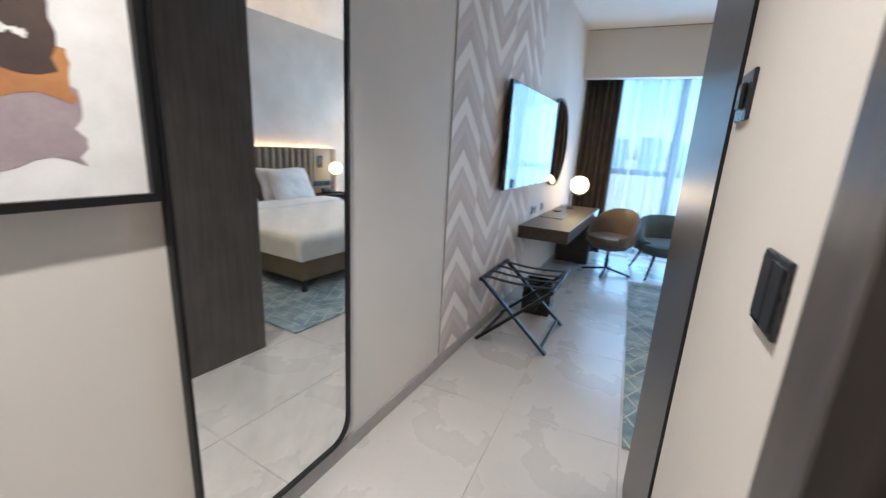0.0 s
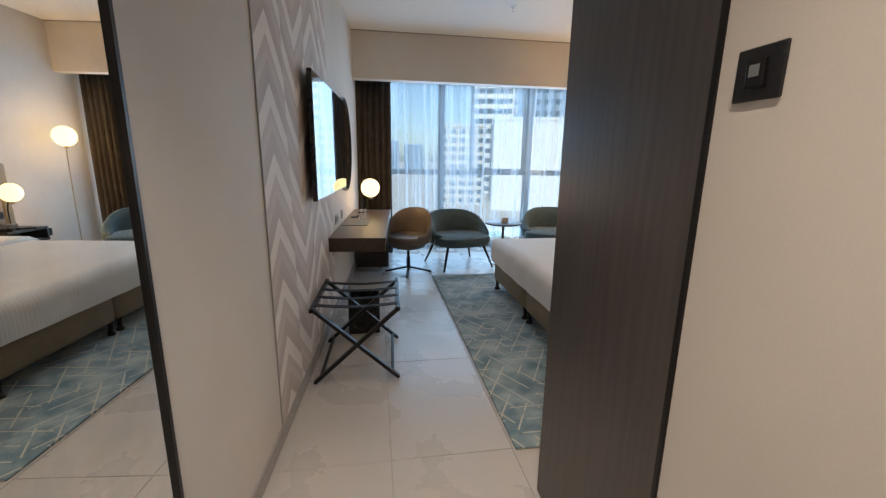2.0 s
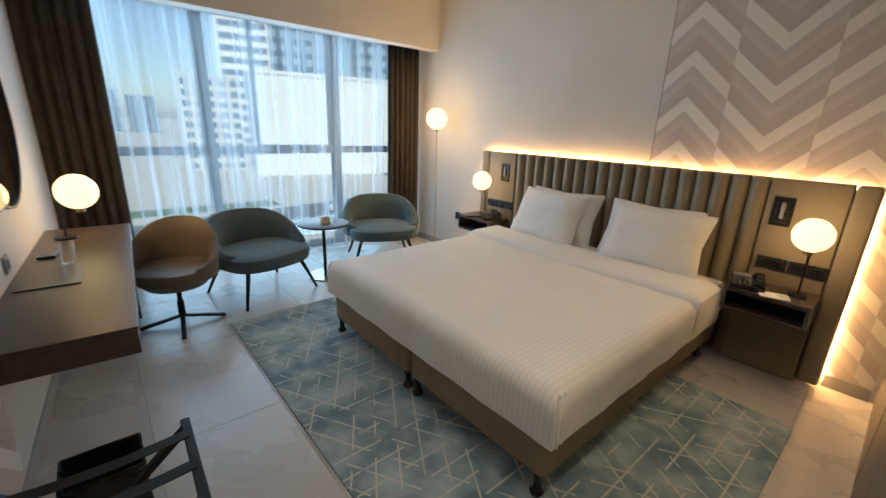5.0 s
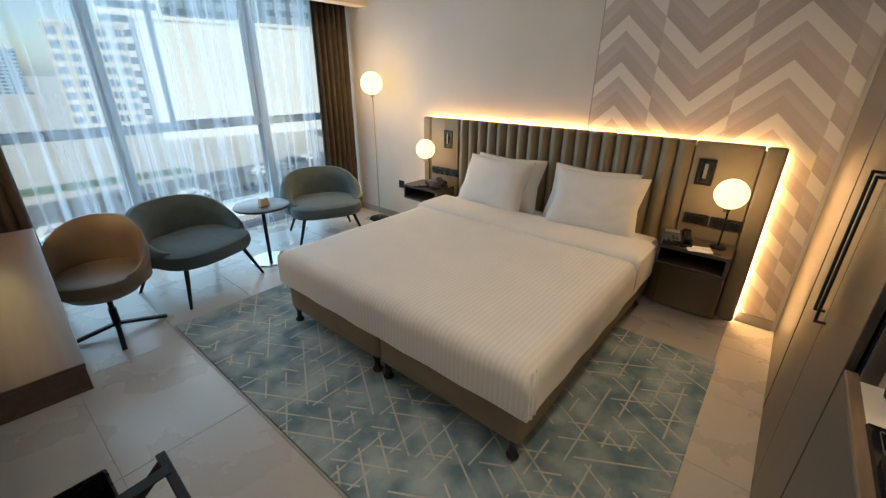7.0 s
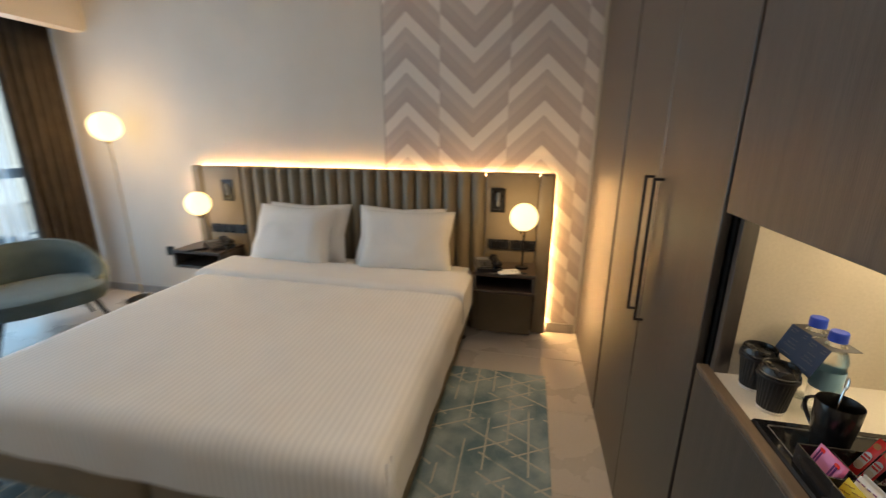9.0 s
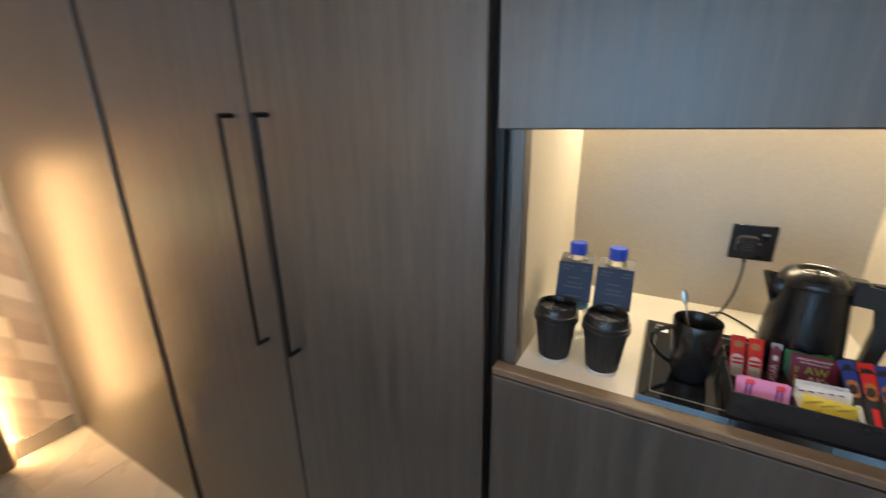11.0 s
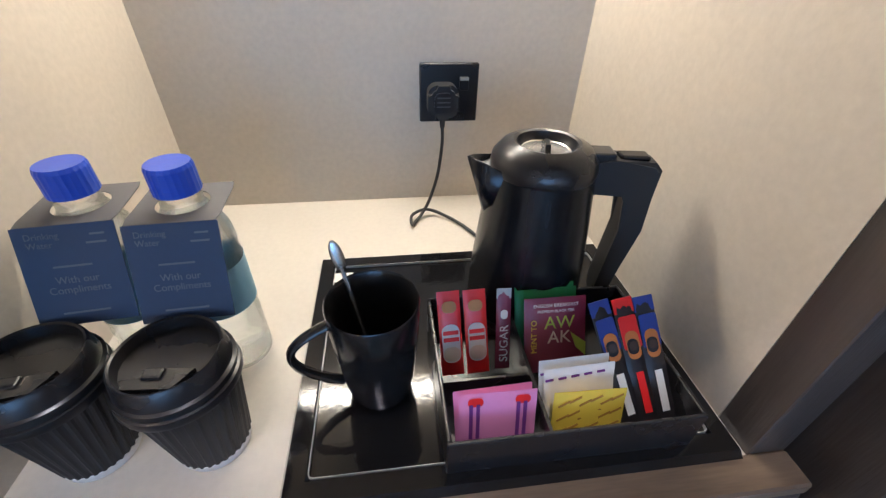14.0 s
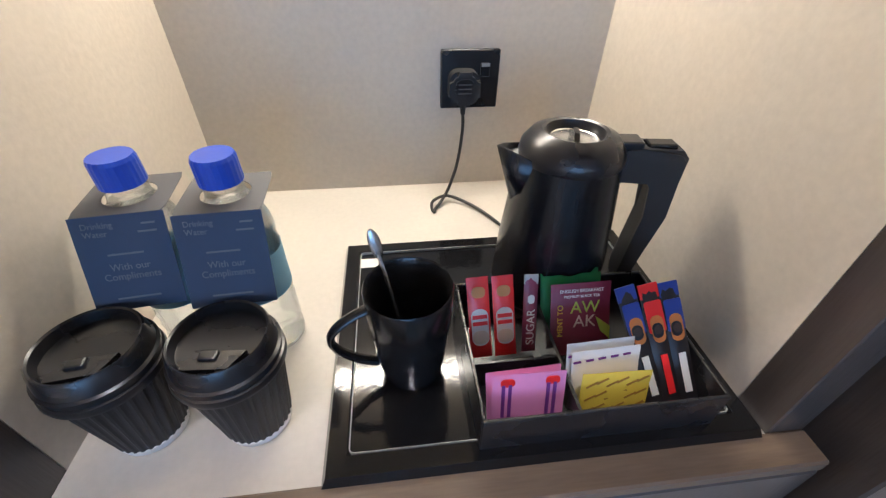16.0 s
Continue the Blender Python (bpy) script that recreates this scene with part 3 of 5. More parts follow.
def sheet_box(x0, y0, x1, y1, z0, z1, r=0.07, n=46, seed=1.0, wrinkle=0.006, hang=0.0):
    """Bedding laid over a block: rounded top edges, hanging sides with soft folds, open below."""
    b = bmesh.new()
    grid = {}
    cx, cy, hx, hy = (x0 + x1) / 2, (y0 + y1) / 2, (x1 - x0) / 2, (y1 - y0) / 2
    drop = z1 - z0
    tx, ty = hx + drop, hy + drop
    nx, ny = n, n

    def curve(s, half):
        """arc length from the middle to offset and drop"""
        a, sg = abs(s), 1 if s >= 0 else -1
        flat = half - r
        if a <= flat:
            return sg * a, 0.0
        q = (a - flat) / r
        if q < math.pi / 2:
            return sg * (flat + r * math.sin(q)), r * (1 - math.cos(q))
        return sg * half, r + (a - flat - r * math.pi / 2)

    for i in range(nx + 1):
        for j in range(ny + 1):
            sx, sy = -tx + 2 * tx * i / nx, -ty + 2 * ty * j / ny
            px, dx = curve(sx, hx)
            py, dy = curve(sy, hy)
            if dx > r and dy > r:
                continue
            d = min(max(dx, dy) if min(dx, dy) <= 0 else math.hypot(dx, dy), drop)
            w = wrinkle * noise.noise(Vector((px * 3 + seed, py * 3, d * 4)))
            f = 0.003 * math.sin((px + py) * 17 + seed) * min(1, d / 0.1)
            out = Vector((px, py, 0)).normalized() * f
            grid[i, j] = b.verts.new((cx + px + out.x, cy + py + out.y, z1 - d + w))
    for i in range(nx):
        for j in range(ny):
            q = [grid.get(k) for k in ((i, j), (i + 1, j), (i + 1, j + 1), (i, j + 1))]
            if all(q):
                b.faces.new(q)
    return b


bed = tagged(empty("bed"), "made king bed with white striped linen on taupe base", "bed")
for y0, y1 in ((4.50, 5.455), (5.465, 6.42)):
    bs = part("bed_base", box(1.545, y0, 0.115, 3.60, y1, 0.345, 0.040, 4), BEDFAB, bed, "taupe upholstered box base", smooth=True)
    for lx in (1.578, 3.45):
        for ly in (y0 + 0.045, y1 - 0.045):
            lg = lathe([(0.0, 0), (0.030, 0), (0.032, 0.012), (0.018, 0.03), (0.017, 0.085), (0.026, 0.10), (0.026, 0.116), (0, 0.116)], 14, lx, ly, 0.018 if ly < 6.99 else 0)
            part("leg", lg, BLACKP, bs, "short black turned foot", smooth=True)
part("mattress", box(1.56, 4.505, 0.345, 3.61, 6.415, 0.53, 0.05, 3), LINEN, bed, smooth=True)
dvt = tagged(part("duvet", sheet_box(1.515, 4.465, 3.42, 6.46, 0.33, 0.575, 0.075, 70, 3.1), STRIPE, smooth=True), "white striped sateen duvet tucked smoothly over the bed", "duvet")
for cy, sg in ((4.465, -1), (6.46, 1)):
    for off, w in ((0.0, 0.011), (0.035, 0.008)):
        part("corner_fold", tube([(1.56 + off, cy - sg * 0.012, 0.560), (1.530 + off, cy + sg * 0.000, 0.520), (1.526 + off, cy + sg * 0.006, 0.44), (1.532 + off, cy + sg * 0.006, 0.345)], w, 10, flat=0.6), STRIPE, dvt, "tucked pleat at the foot corner", smooth=True)
dv = sheet_box(2.95, 4.455, 3.36, 6.470, 0.38, 0.612, 0.05, 44, 7.7, 0.005)
tagged(part("duvet_fold", dv, LINEN, smooth=True), "plain white folded-over top sheet across the bed", "sheet")
tagged(part("bottom_sheet", sheet_box(3.30, 4.49, 3.63, 6.43, 0.36, 0.566, 0.06, 30, 2.2, 0.004), LINEN, smooth=True), "white fitted sheet at the head of the bed", "sheet")
for i, (py, px, lean) in enumerate(((5.93, 3.43, -62), (5.86, 3.53, -68), (4.98, 3.43, -60), (5.07, 3.53, -68))):
    p = part("pillow", cushion(0.50, 0.72, 0.19, 12, 3.0, 3.3 * i, 0.10), LINEN, m=pose(px, py, 0.785, 0, lean, (-3, 2, 4, -2)[i]), smooth=True)
    tagged(p, "plump white pillow standing against the headboard", "pillow", "pillows on the bed")

# headboard with fluted middle and flat wings
hd = tagged(empty("headboard"), "wide olive-taupe fluted upholstered headboard lit from behind", "headboard")
HX = 3.66
part("backing_board", box(3.695, 3.93, 0.02, 3.715, 6.98, 1.27), WOOD, hd)
part("standoff", box(3.715, 4.2, 0.2, X1 - 0.002, 6.7, 1.1), WOOD, hd)
for y0, y1 in ((4.018, 4.412), (6.529, 6.90)):
    part("side_pad", box(HX - 0.012, y0, 0.02, 3.695, y1, 1.30, 0.012, 3), HEADFAB, hd, smooth=True)
for y0, y1 in ((3.90, 4.014), (6.904, 7.006)):
    part("edge_roll", box(HX - 0.02, y0, 0.02, 3.705, y1, 1.30, 0.022, 4), HEADFAB, hd, smooth=True)
NF = 19
fw = (6.525 - 4.416) / NF


def flute():
    out = [(HX + 0.035, -fw / 2 + 0.001)] + [(HX + 0.012 - 0.045 * math.sin(math.pi * i / 10) ** 0.7, -fw / 2 + 0.001 + (fw - 0.002) * i / 10) for i in range(11)] + [(HX + 0.035, fw / 2 - 0.001)]
    b = bmesh.new()
    rows = []
    for z, k in ((0.02, 1), (1.27, 1), (1.288, 0.8), (1.297, 0.45), (1.30, 0.0)):
        rows.append([b.verts.new((HX + 0.035 + (x - HX - 0.035) * (0.35 + 0.65 * k), y * (0.93 + 0.07 * k), z)) for x, y in out])
    n = len(out)
    for a, c in zip(rows, rows[1:]):
        for i in range(n):
            b.faces.new((a[i], a[(i + 1) % n], c[(i + 1) % n], c[i]))
    b.faces.new(rows[-1])
    return b


fl = part("flute", flute(), HEADFAB, hd, smooth=True)
fl.location.y = 4.416 + fw / 2
for i in range(1, NF):
    q = fl.copy()
    scene.collection.objects.link(q)
    q.location.y = 4.416 + fw * (i + 0.5)
part("led_strip", box(3.718, 3.95, 1.262, 3.732, 6.96, 1.272), LED, hd, "warm light strip")
for ys in (3.915, 6.985):
    part("led_strip", box(3.718, ys - 0.005, 0.05, 3.732, ys + 0.005, 1.26), LED, hd, "warm light strip")
for cy in (4.215, 6.713):
    pl = part("socket_plate", box(HX - 0.022, cy - 0.195, 0.712, HX - 0.012, cy - 0.005, 0.79, 0.002, 1), BLACKP, hd, "black double socket plate")
    for k in (-0.15, -0.055):
        part("switch_key", box(HX - 0.025, cy + k - 0.03, 0.73, HX - 0.021, cy + k + 0.03, 0.772, 0.001, 1), BLACK, pl)
    pl = part("socket_plate", box(HX - 0.022, cy + 0.003, 0.712, HX - 0.012, cy + 0.165, 0.79, 0.002, 1), BLACKP, hd, "black double socket plate")
    part("switch_key", box(HX - 0.025, cy + 0.03, 0.73, HX - 0.021, cy + 0.13, 0.772, 0.001, 1), BLACK, pl)
    sy = 4.315 if cy < 5 else 6.66
    rd = part("reading_light", ring(rounded(sy - 0.055, 1.0, sy + 0.055, 1.185, 0.006, 3), rounded(sy - 0.035, 1.02, sy + 0.035, 1.165, 0.004, 3), HX - 0.020, HX - 0.006, "x"), BLACK, hd, "recessed black swivel reading light")
    part("recess", box(HX - 0.0135, sy - 0.036, 1.019, HX - 0.0125, sy + 0.036, 1.166), BLACKP, rd)
    part("light_head", tube([(HX - 0.022, sy, 1.05), (HX - 0.022, sy, 1.15)], 0.011, 14), ALU, rd, "small grey spot tube", smooth=True)


def nightstand(y0, y1):
    n = tagged(empty("nightstand"), "dark oak wall-hung nightstand with an open front", "nightstand", "bedside nightstands")
    xf, xb, zt, zb = 3.33, HX - 0.026, 0.615, 0.462
    part("top", box(xf, y0, zt - 0.025, xb, y1, zt, 0.002, 1), WOOD_H, n)
    part("bottom", box(xf, y0, zb, xb, y1, zb + 0.02, 0.002, 1), WOOD_H, n)
    for y in (y0, y1 - 0.02):
        part("side_panel", box(xf, y, zb + 0.02, xb, y + 0.02, zt - 0.025, 0.001, 1), WOOD, n)
    part("shelf_back", box(xb - 0.012, y0 + 0.021, zb + 0.021, xb, y1 - 0.021, zt - 0.026, 0.001, 1), WOOD_H, n)
    part("lower_panel", box(3.60, y0 + 0.01, 0.02, xb, y1 - 0.01, zb, 0.004, 2), HEADFAB, n, "olive-taupe padded lower panel")
    return n


nightstand(4.01, 4.45)
nightstand(6.56, 7.02)


def globe_lamp(name, m, reach, height, r, base, label, cat, power, foot_r):
    """A stem that leans out of a round foot and carries a lit opal globe."""
    e = tagged(empty(name, m), label, cat)
    part("foot", lathe([(0, 0), (foot_r, 0), (foot_r, 0.010), (foot_r * 0.93, 0.015), (0.012, 0.016), (0, 0.016)], 32), BLACK, e, smooth=True)
    part("stem", tube([(0, 0, 0.012), (0, 0, height * 0.55), (reach * 0.5, 0, height * 0.86), (reach * 0.9, 0, height - r * 0.8)], 0.0065, 10), GOLD if name == "floor_lamp" else BLACK, e, smooth=True)
    part("lamp_holder", lathe([(0, 0), (0.022, 0), (0.026, 0.03), (0, 0.032)], 18, reach, 0, height - r - 0.022), GOLD, e, smooth=True)
    g = part("globe", lathe([(r * math.sin(math.pi * i / 18), -r * math.cos(math.pi * i / 18)) for i in range(19)], 32, reach, 0, height), GLOBE, e, "lit opal glass globe", smooth=True)
    g.visible_shadow = False
    p = m @ Vector((reach, 0, height))
    lamp(name + "_bulb", "POINT", Matrix.Translation(p), power, WARM, radius=r * 0.9)
    return e


globe_lamp("bedside_lamp", pose(3.50, 4.11, 0.616, 0, 0, 175), 0.06, 0.395, 0.098, 0, "small bedside lamp with lit opal globe on nightstand", "table lamp", 5, 0.05)
globe_lamp("bedside_lamp", pose(3.50, 6.79, 0.616, 0, 0, 175), 0.06, 0.385, 0.098, 0, "small bedside lamp with lit opal globe on nightstand", "table lamp", 5, 0.05)
globe_lamp("floor_lamp", pose(3.57, 7.72, 0.004, 0, 0, 190), 0.02, 1.615, 0.122, 0, "tall slim floor lamp with lit opal globe beside curtain", "floor lamp", 12, 0.13)

# ---- television wall ----
tv = tagged(empty("television", TVW), "large black flat television mounted on the chevron wall", "television")
part("casing", box(0.045, 1.30, 1.125, 0.075, 2.735, 1.925, 0.004, 2), BLACKP, tv)
part("screen", box(0.0755, 1.308, 1.137, 0.0765, 2.727, 1.917), SCREEN, tv, "dark glossy screen")
part("wall_bracket", box(0.006, 1.75, 1.35, 0.045, 2.3, 1.7, 0.003, 1), BLACK, tv)
rm = tagged(empty("round_mirror", TVW), "round wall mirror in a thin black frame above desk", "mirror")
circ = lambda r: [(3.13 + r * math.cos(2 * math.pi * i / 64), 1.535 + r * math.sin(2 * math.pi * i / 64)) for i in range(64)]
part("frame", ring(circ(0.475), circ(0.462), 0.002, 0.04, "x"), BLACK, rm, smooth=True)
part("glass", slab(circ(0.463), 0.012, 0.028, "x"), MIRROR, rm, "silvered mirror glass")
fm = tagged(empty("full_length_mirror", TVW), "tall full-length mirror with rounded corners and black frame", "mirror")
part("frame", ring(rounded(-1.09, 0.105, -0.405, 2.16, 0.11, 10), rounded(-1.078, 0.117, -0.417, 2.148, 0.10, 10), 0.001, 0.030, "x"), BLACK, fm, smooth=True)
part("glass", slab(rounded(-1.079, 0.116, -0.416, 2.149, 0.10, 10), 0.004, 0.020, "x"), MIRROR, fm, "silvered mirror glass")

pic = tagged(empty("framed_picture", TVW), "framed abstract wash painting in ochre, umber and mauve", "picture")
PY0, PY1, PZ0, PZ1 = -1.86, -1.105, 1.262, 2.27
part("frame", ring([(PY0, PZ0), (PY1, PZ0), (PY1, PZ1), (PY0, PZ1)], [(PY0 + 0.02, PZ0 + 0.02), (PY1 - 0.02, PZ0 + 0.02), (PY1 - 0.02, PZ1 - 0.02), (PY0 + 0.02, PZ1 - 0.02)], 0.001, 0.042, "x"), BLACK, pic)
part("canvas", box(0.004, PY0 + 0.02, PZ0 + 0.02, 0.022, PY1 - 0.02, PZ1 - 0.02), CANVAS, pic, "white painted ground")


def blot(y0, y1, z0, z1, seed, rag):
    pts = []
    for i in range(20):
        t = i / 20
        pts.append((y0 + (y1 - y0) * t, z0 + rag * noise.noise(Vector((t * 5, seed, 0)))))
    for i in range(8):
        pts.append((y1 + rag * 0.7 * noise.noise(Vector((i * 0.6, seed, 4))), z0 + (z1 - z0) * i / 8))
    for i in range(20):
        t = 1 - i / 20
        pts.append((y0 + (y1 - y0) * t, z1 + rag * noise.noise(Vector((t * 5, seed, 8)))))
    return pts


part("brush_wash", slab(blot(PY0 + 0.06, -1.235, 1.345, 1.50, 2.0, 0.05), 0.022, 0.0226, "x"), MAUVE, pic)
part("brush_wash", slab(blot(PY0 + 0.06, -1.245, 1.47, 1.575, 5.0, 0.03), 0.022, 0.0232, "x"), OCHRE, pic)
part("brush_wash", slab(blot(PY0 + 0.06, -1.262, 1.53, 1.72, 9.0, 0.03), 0.022, 0.0238, "x"), UMBER, pic)
part("brush_wash", slab(blot(PY0 + 0.06, -1.275, 1.64, 1.86, 12.0, 0.05), 0.022, 0.0234, "x"), OCHRE, pic)
for yy, zz in ((-1.30, 1.585), (-1.36, 1.60), (-1.31, 1.66), (-1.40, 1.64)):
    part("brush_stroke", slab(blot(yy - 0.045, yy, zz, zz + 0.012, yy * 9, 0.01), 0.022, 0.0244, "x"), WHITE, pic)

desk = tagged(empty("desk", TVW), "dark oak wall-hung writing desk", "desk")
part("desktop", box(0.001, 2.0, 0.735, 0.475, 3.98, 0.752, 0.002, 1), WOOD_H, desk)
part("apron", box(0.001, 2.004, 0.635, 0.471, 3.976, 0.735, 0.002, 1), WOOD_H, desk)
part("support_panel", box(0.001, 3.88, 0.0, 0.44, 3.92, 0.635, 0.002, 1), WOOD_H, desk)
for y0 in (2.42, 2.80):
    so = tagged(empty("wall_socket", TVW), "small grey double socket plate above the desk", "socket")
    part("plate", box(0.001, y0, 0.80, 0.010, y0 + (0.16 if y0 < 2.6 else 0.085), 0.885, 0.002, 1), BASEB, so)
    for k in range(2 if y0 < 2.6 else 1):
        part("outlet", box(0.0102, y0 + 0.02 + 0.075 * k, 0.82, 0.0125, y0 + 0.065 + 0.075 * k, 0.865), BLACKP, so)
globe_lamp("desk_lamp", TVW @ pose(0.14, 3.66, 0.753, 0, 0, 5), 0.10, 0.30, 0.112, 0, "desk lamp with lit opal globe on the desk", "table lamp", 8, 0.06)
tagged(part("desk_pad", box(0.03, 2.66, 0.7525, 0.27, 2.98, 0.757, 0.001, 1), DKFILM, m=TVW), "thin dark leather folder lying on the desk", "folder")
gl = tagged(part("drinking_glass", lathe([(0, 0), (0.03, 0), (0.034, 0.115), (0.0325, 0.115), (0.0285, 0.006), (0, 0.006)], 24, 0.20, 3.05, 0.753), TUMBLER, m=TVW, smooth=True), "clear upturned drinking glass on the desk", "glass")
ho = tagged(part("hair_clip_tray", box(0.05, 3.2, 0.753, 0.13, 3.33, 0.765, 0.002, 1), BLACKP, m=TVW), "small black remote control lying on the desk", "remote")
ho.name = "remote_control"


def tub(rx, ry, z0, zback, zarm, span, thick, flare=0.08, n=40, m=8, power=1.6):
    """A wrap-round chair back, high behind (+y) and falling to the arms."""
    b = bmesh.new()
    grids = []
    for s in (0, 1):
        g = []
        for i in range(n + 1):
            a = radians(90 - span + 2 * span * i / n)
            k = abs(i / n * 2 - 1)
            top = zarm + (zback - zarm) * (0.5 + 0.5 * math.cos(math.pi * k ** power))
            row = []
            for j in range(m + 1):
                t = j / m
                f = 1 + flare * t
                o = -thick / 2 if s else thick / 2
                o *= 1 - 0.75 * max(0, t - 0.8) / 0.2 if t > 0.8 else 1
                if k > 0.93:
                    o *= 0.35
                row.append(b.verts.new(((rx * f + o) * math.cos(a), (ry * f + o) * math.sin(a), z0 + (top - z0) * t)))
            g.append(row)
        grids.append(g)
    for g in grids:
        for i in range(n):
            for j in range(m):
                b.faces.new((g[i][j], g[i + 1][j], g[i + 1][j + 1], g[i][j + 1]))
    o, q = grids
    for i in range(n):
        for j in (0, m):
            b.faces.new((o[i][j], o[i + 1][j], q[i + 1][j], q[i][j]))
    for i in (0, n):
        for j in range(m):
            b.faces.new((o[i][j], o[i][j + 1], q[i][j + 1], q[i][j]))
    return b


def pad(rx, ry, z0, z1, n=40, power=3.0, shift=0.0):
    """A round-cornered seat cushion."""
    b = bmesh.new()
    rows = []
    prof = ((0.0, 0.0), (0.80, 0.0), (0.96, 0.12), (1.0, 0.4), (1.0, 0.65), (0.97, 0.86), (0.88, 0.97), (0.5, 1.0), (0, 1.0))
    for k, h in prof:
        if k == 0:
            rows.append([b.verts.new((0, shift, z0 + (z1 - z0) * h))])
            continue
        r = []
        for i in range(n):
            a = 2 * math.pi * i / n
            c, s = math.cos(a), math.sin(a)
            q = (abs(c) ** power + abs(s) ** power) ** (-1 / power)
            r.append(b.verts.new((rx * k * q * c, shift + ry * k * q * s, z0 + (z1 - z0) * h)))
        rows.append(r)
    for a, c in zip(rows, rows[1:]):
        for i in range(n):
            j = (i + 1) % n
            if len(a) == 1:
                b.faces.new((a[0], c[i], c[j]))
            elif len(c) == 1:
                b.faces.new((a[i], a[j], c[0]))
            else:
                b.faces.new((a[i], a[j], c[j], c[i]))
    return b


def armchair():
    e = tagged(empty("armchair"), "teal fabric tub armchair on slim black legs by the window", "armchair", "teal armchairs by the window")
    part("backrest", tub(0.325, 0.30, 0.33, 0.72, 0.44, 128, 0.10, 0.06), TEAL, e, smooth=True)
    part("seat", pad(0.335, 0.33, 0.29, 0.43, shift=-0.06), TEAL, e, smooth=True)
    for sx in (-1, 1):
        for sy in (-1, 1):
            part("leg", tube([(sx * 0.22, sy * 0.20 - 0.04, 0.31), (sx * 0.31, sy * 0.30 - 0.04, 0.0)], 0.017, 10, taper=0.6), BLACK, e, smooth=True)
    return e


ac = armchair()
ac.matrix_world = pose(1.36, 7.60, 0, 0, 0, 16) @ Matrix.Diagonal((1.16, 1.05, 1, 1))
copy_thing(ac, pose(2.80, 7.78, 0, 0, 0, -22))

st = tagged(empty("side_table", pose(2.0, 7.58, 0)), "small round dark pedestal table between the armchairs", "side table")
part("tabletop", lathe([(0, 0.545), (0.235, 0.545), (0.25, 0.552), (0.25, 0.566), (0.245, 0.57), (0, 0.57)], 48), WOOD_H, st, smooth=True)
part("pedestal", lathe([(0.017, 0.016), (0.017, 0.546)], 16), BLACK, st, smooth=True)
part("base_plate", lathe([(0, 0), (0.185, 0), (0.185, 0.010), (0.178, 0.016), (0, 0.018)], 48), STEEL, st, "brushed steel round foot", smooth=True)
tagged(part("table_card", slab([(-0.05, 0), (0.05, 0), (0.035, 0.07), (-0.035, 0.07)], -0.02, 0.02, "y"), CREAM, m=pose(2.0, 7.53, 0.571, 0, 0, 10)), "small folded beige card standing on side table", "card")

dc = tagged(empty("desk_chair", pose(0.665, 7.22, 0, 0, 0, -28)), "tan leather swivel tub chair on black four-star base", "chair")
part("backrest", tub(0.255, 0.255, 0.40, 0.80, 0.50, 132, 0.055, 0.10, power=1.3), LEATHER, dc, "tan leather shell", smooth=True)
part("shell_base", lathe([(0, 0.30), (0.10, 0.305), (0.2, 0.335), (0.262, 0.40), (0.262, 0.45), (0, 0.45)], 40), LEATHER, dc, smooth=True)
part("seat", pad(0.245, 0.25, 0.40, 0.49, shift=-0.02, power=2.5), LEATHER, dc, smooth=True)
part("column", lathe([(0.024, 0.06), (0.024, 0.2), (0.017, 0.2), (0.017, 0.31)], 16), BLACK, dc, smooth=True)
for i in range(4):
    a = radians(90 * i + 20)
    part("star_leg", bar((0.01 * math.cos(a), 0.01 * math.sin(a), 0.075), (0.29 * math.cos(a), 0.29 * math.sin(a), 0.016), 0.030, 0.022), BLACK, dc)

lr = tagged(empty("luggage_rack", pose(0.145, 4.66, 0, 0, 0, -2)), "folding black wooden luggage rack with straps", "luggage rack")
for y in (0.0, 0.60):
    part("leg", bar((-0.265, y, 0.012), (0.27, y, 0.50), 0.036, 0.022), BLACK, lr)
    part("leg", bar((0.265, y + 0.024, 0.012), (-0.27, y + 0.024, 0.50), 0.036, 0.022), BLACK, lr)
for x in (-0.26, 0.26):
    part("top_rail", bar((x, -0.012, 0.492), (x, 0.636, 0.492), 0.03, 0.026), BLACK, lr)
    part("bottom_rail", bar((x * 0.86, 0.02, 0.052), (x * 0.86, 0.60, 0.052), 0.02, 0.02), BLACK, lr)
for y in (0.06, 0.22, 0.38, 0.54):
    b = bmesh.new()
    g = [[b.verts.new((-0.262 + 0.524 * i / 12, y + dy, 0.505 - 0.018 * math.sin(math.pi * i / 12) + dz)) for i in range(13)] for dy, dz in ((-0.022, 0), (0.022, 0), (0.022, 0.004), (-0.022, 0.004))]
    for a in range(4):
        for i in range(12):
            b.faces.new((g[a][i], g[a][i + 1], g[(a + 1) % 4][i + 1], g[(a + 1) % 4][i]))
    part("strap", b, BLACKC, lr)
bn = tagged(empty("waste_bin"), "black rectangular waste bin under the desk", "bin")
part("bin_body", ring(rounded(0.045, 5.40, 0.295, 5.60, 0.012, 3), rounded(0.053, 5.408, 0.287, 5.592, 0.01, 3), 0.004, 0.30), BLACKP, bn)
part("bin_floor", box(0.05, 5.405, 0.002, 0.29, 5.595, 0.008), BLACKP, bn)


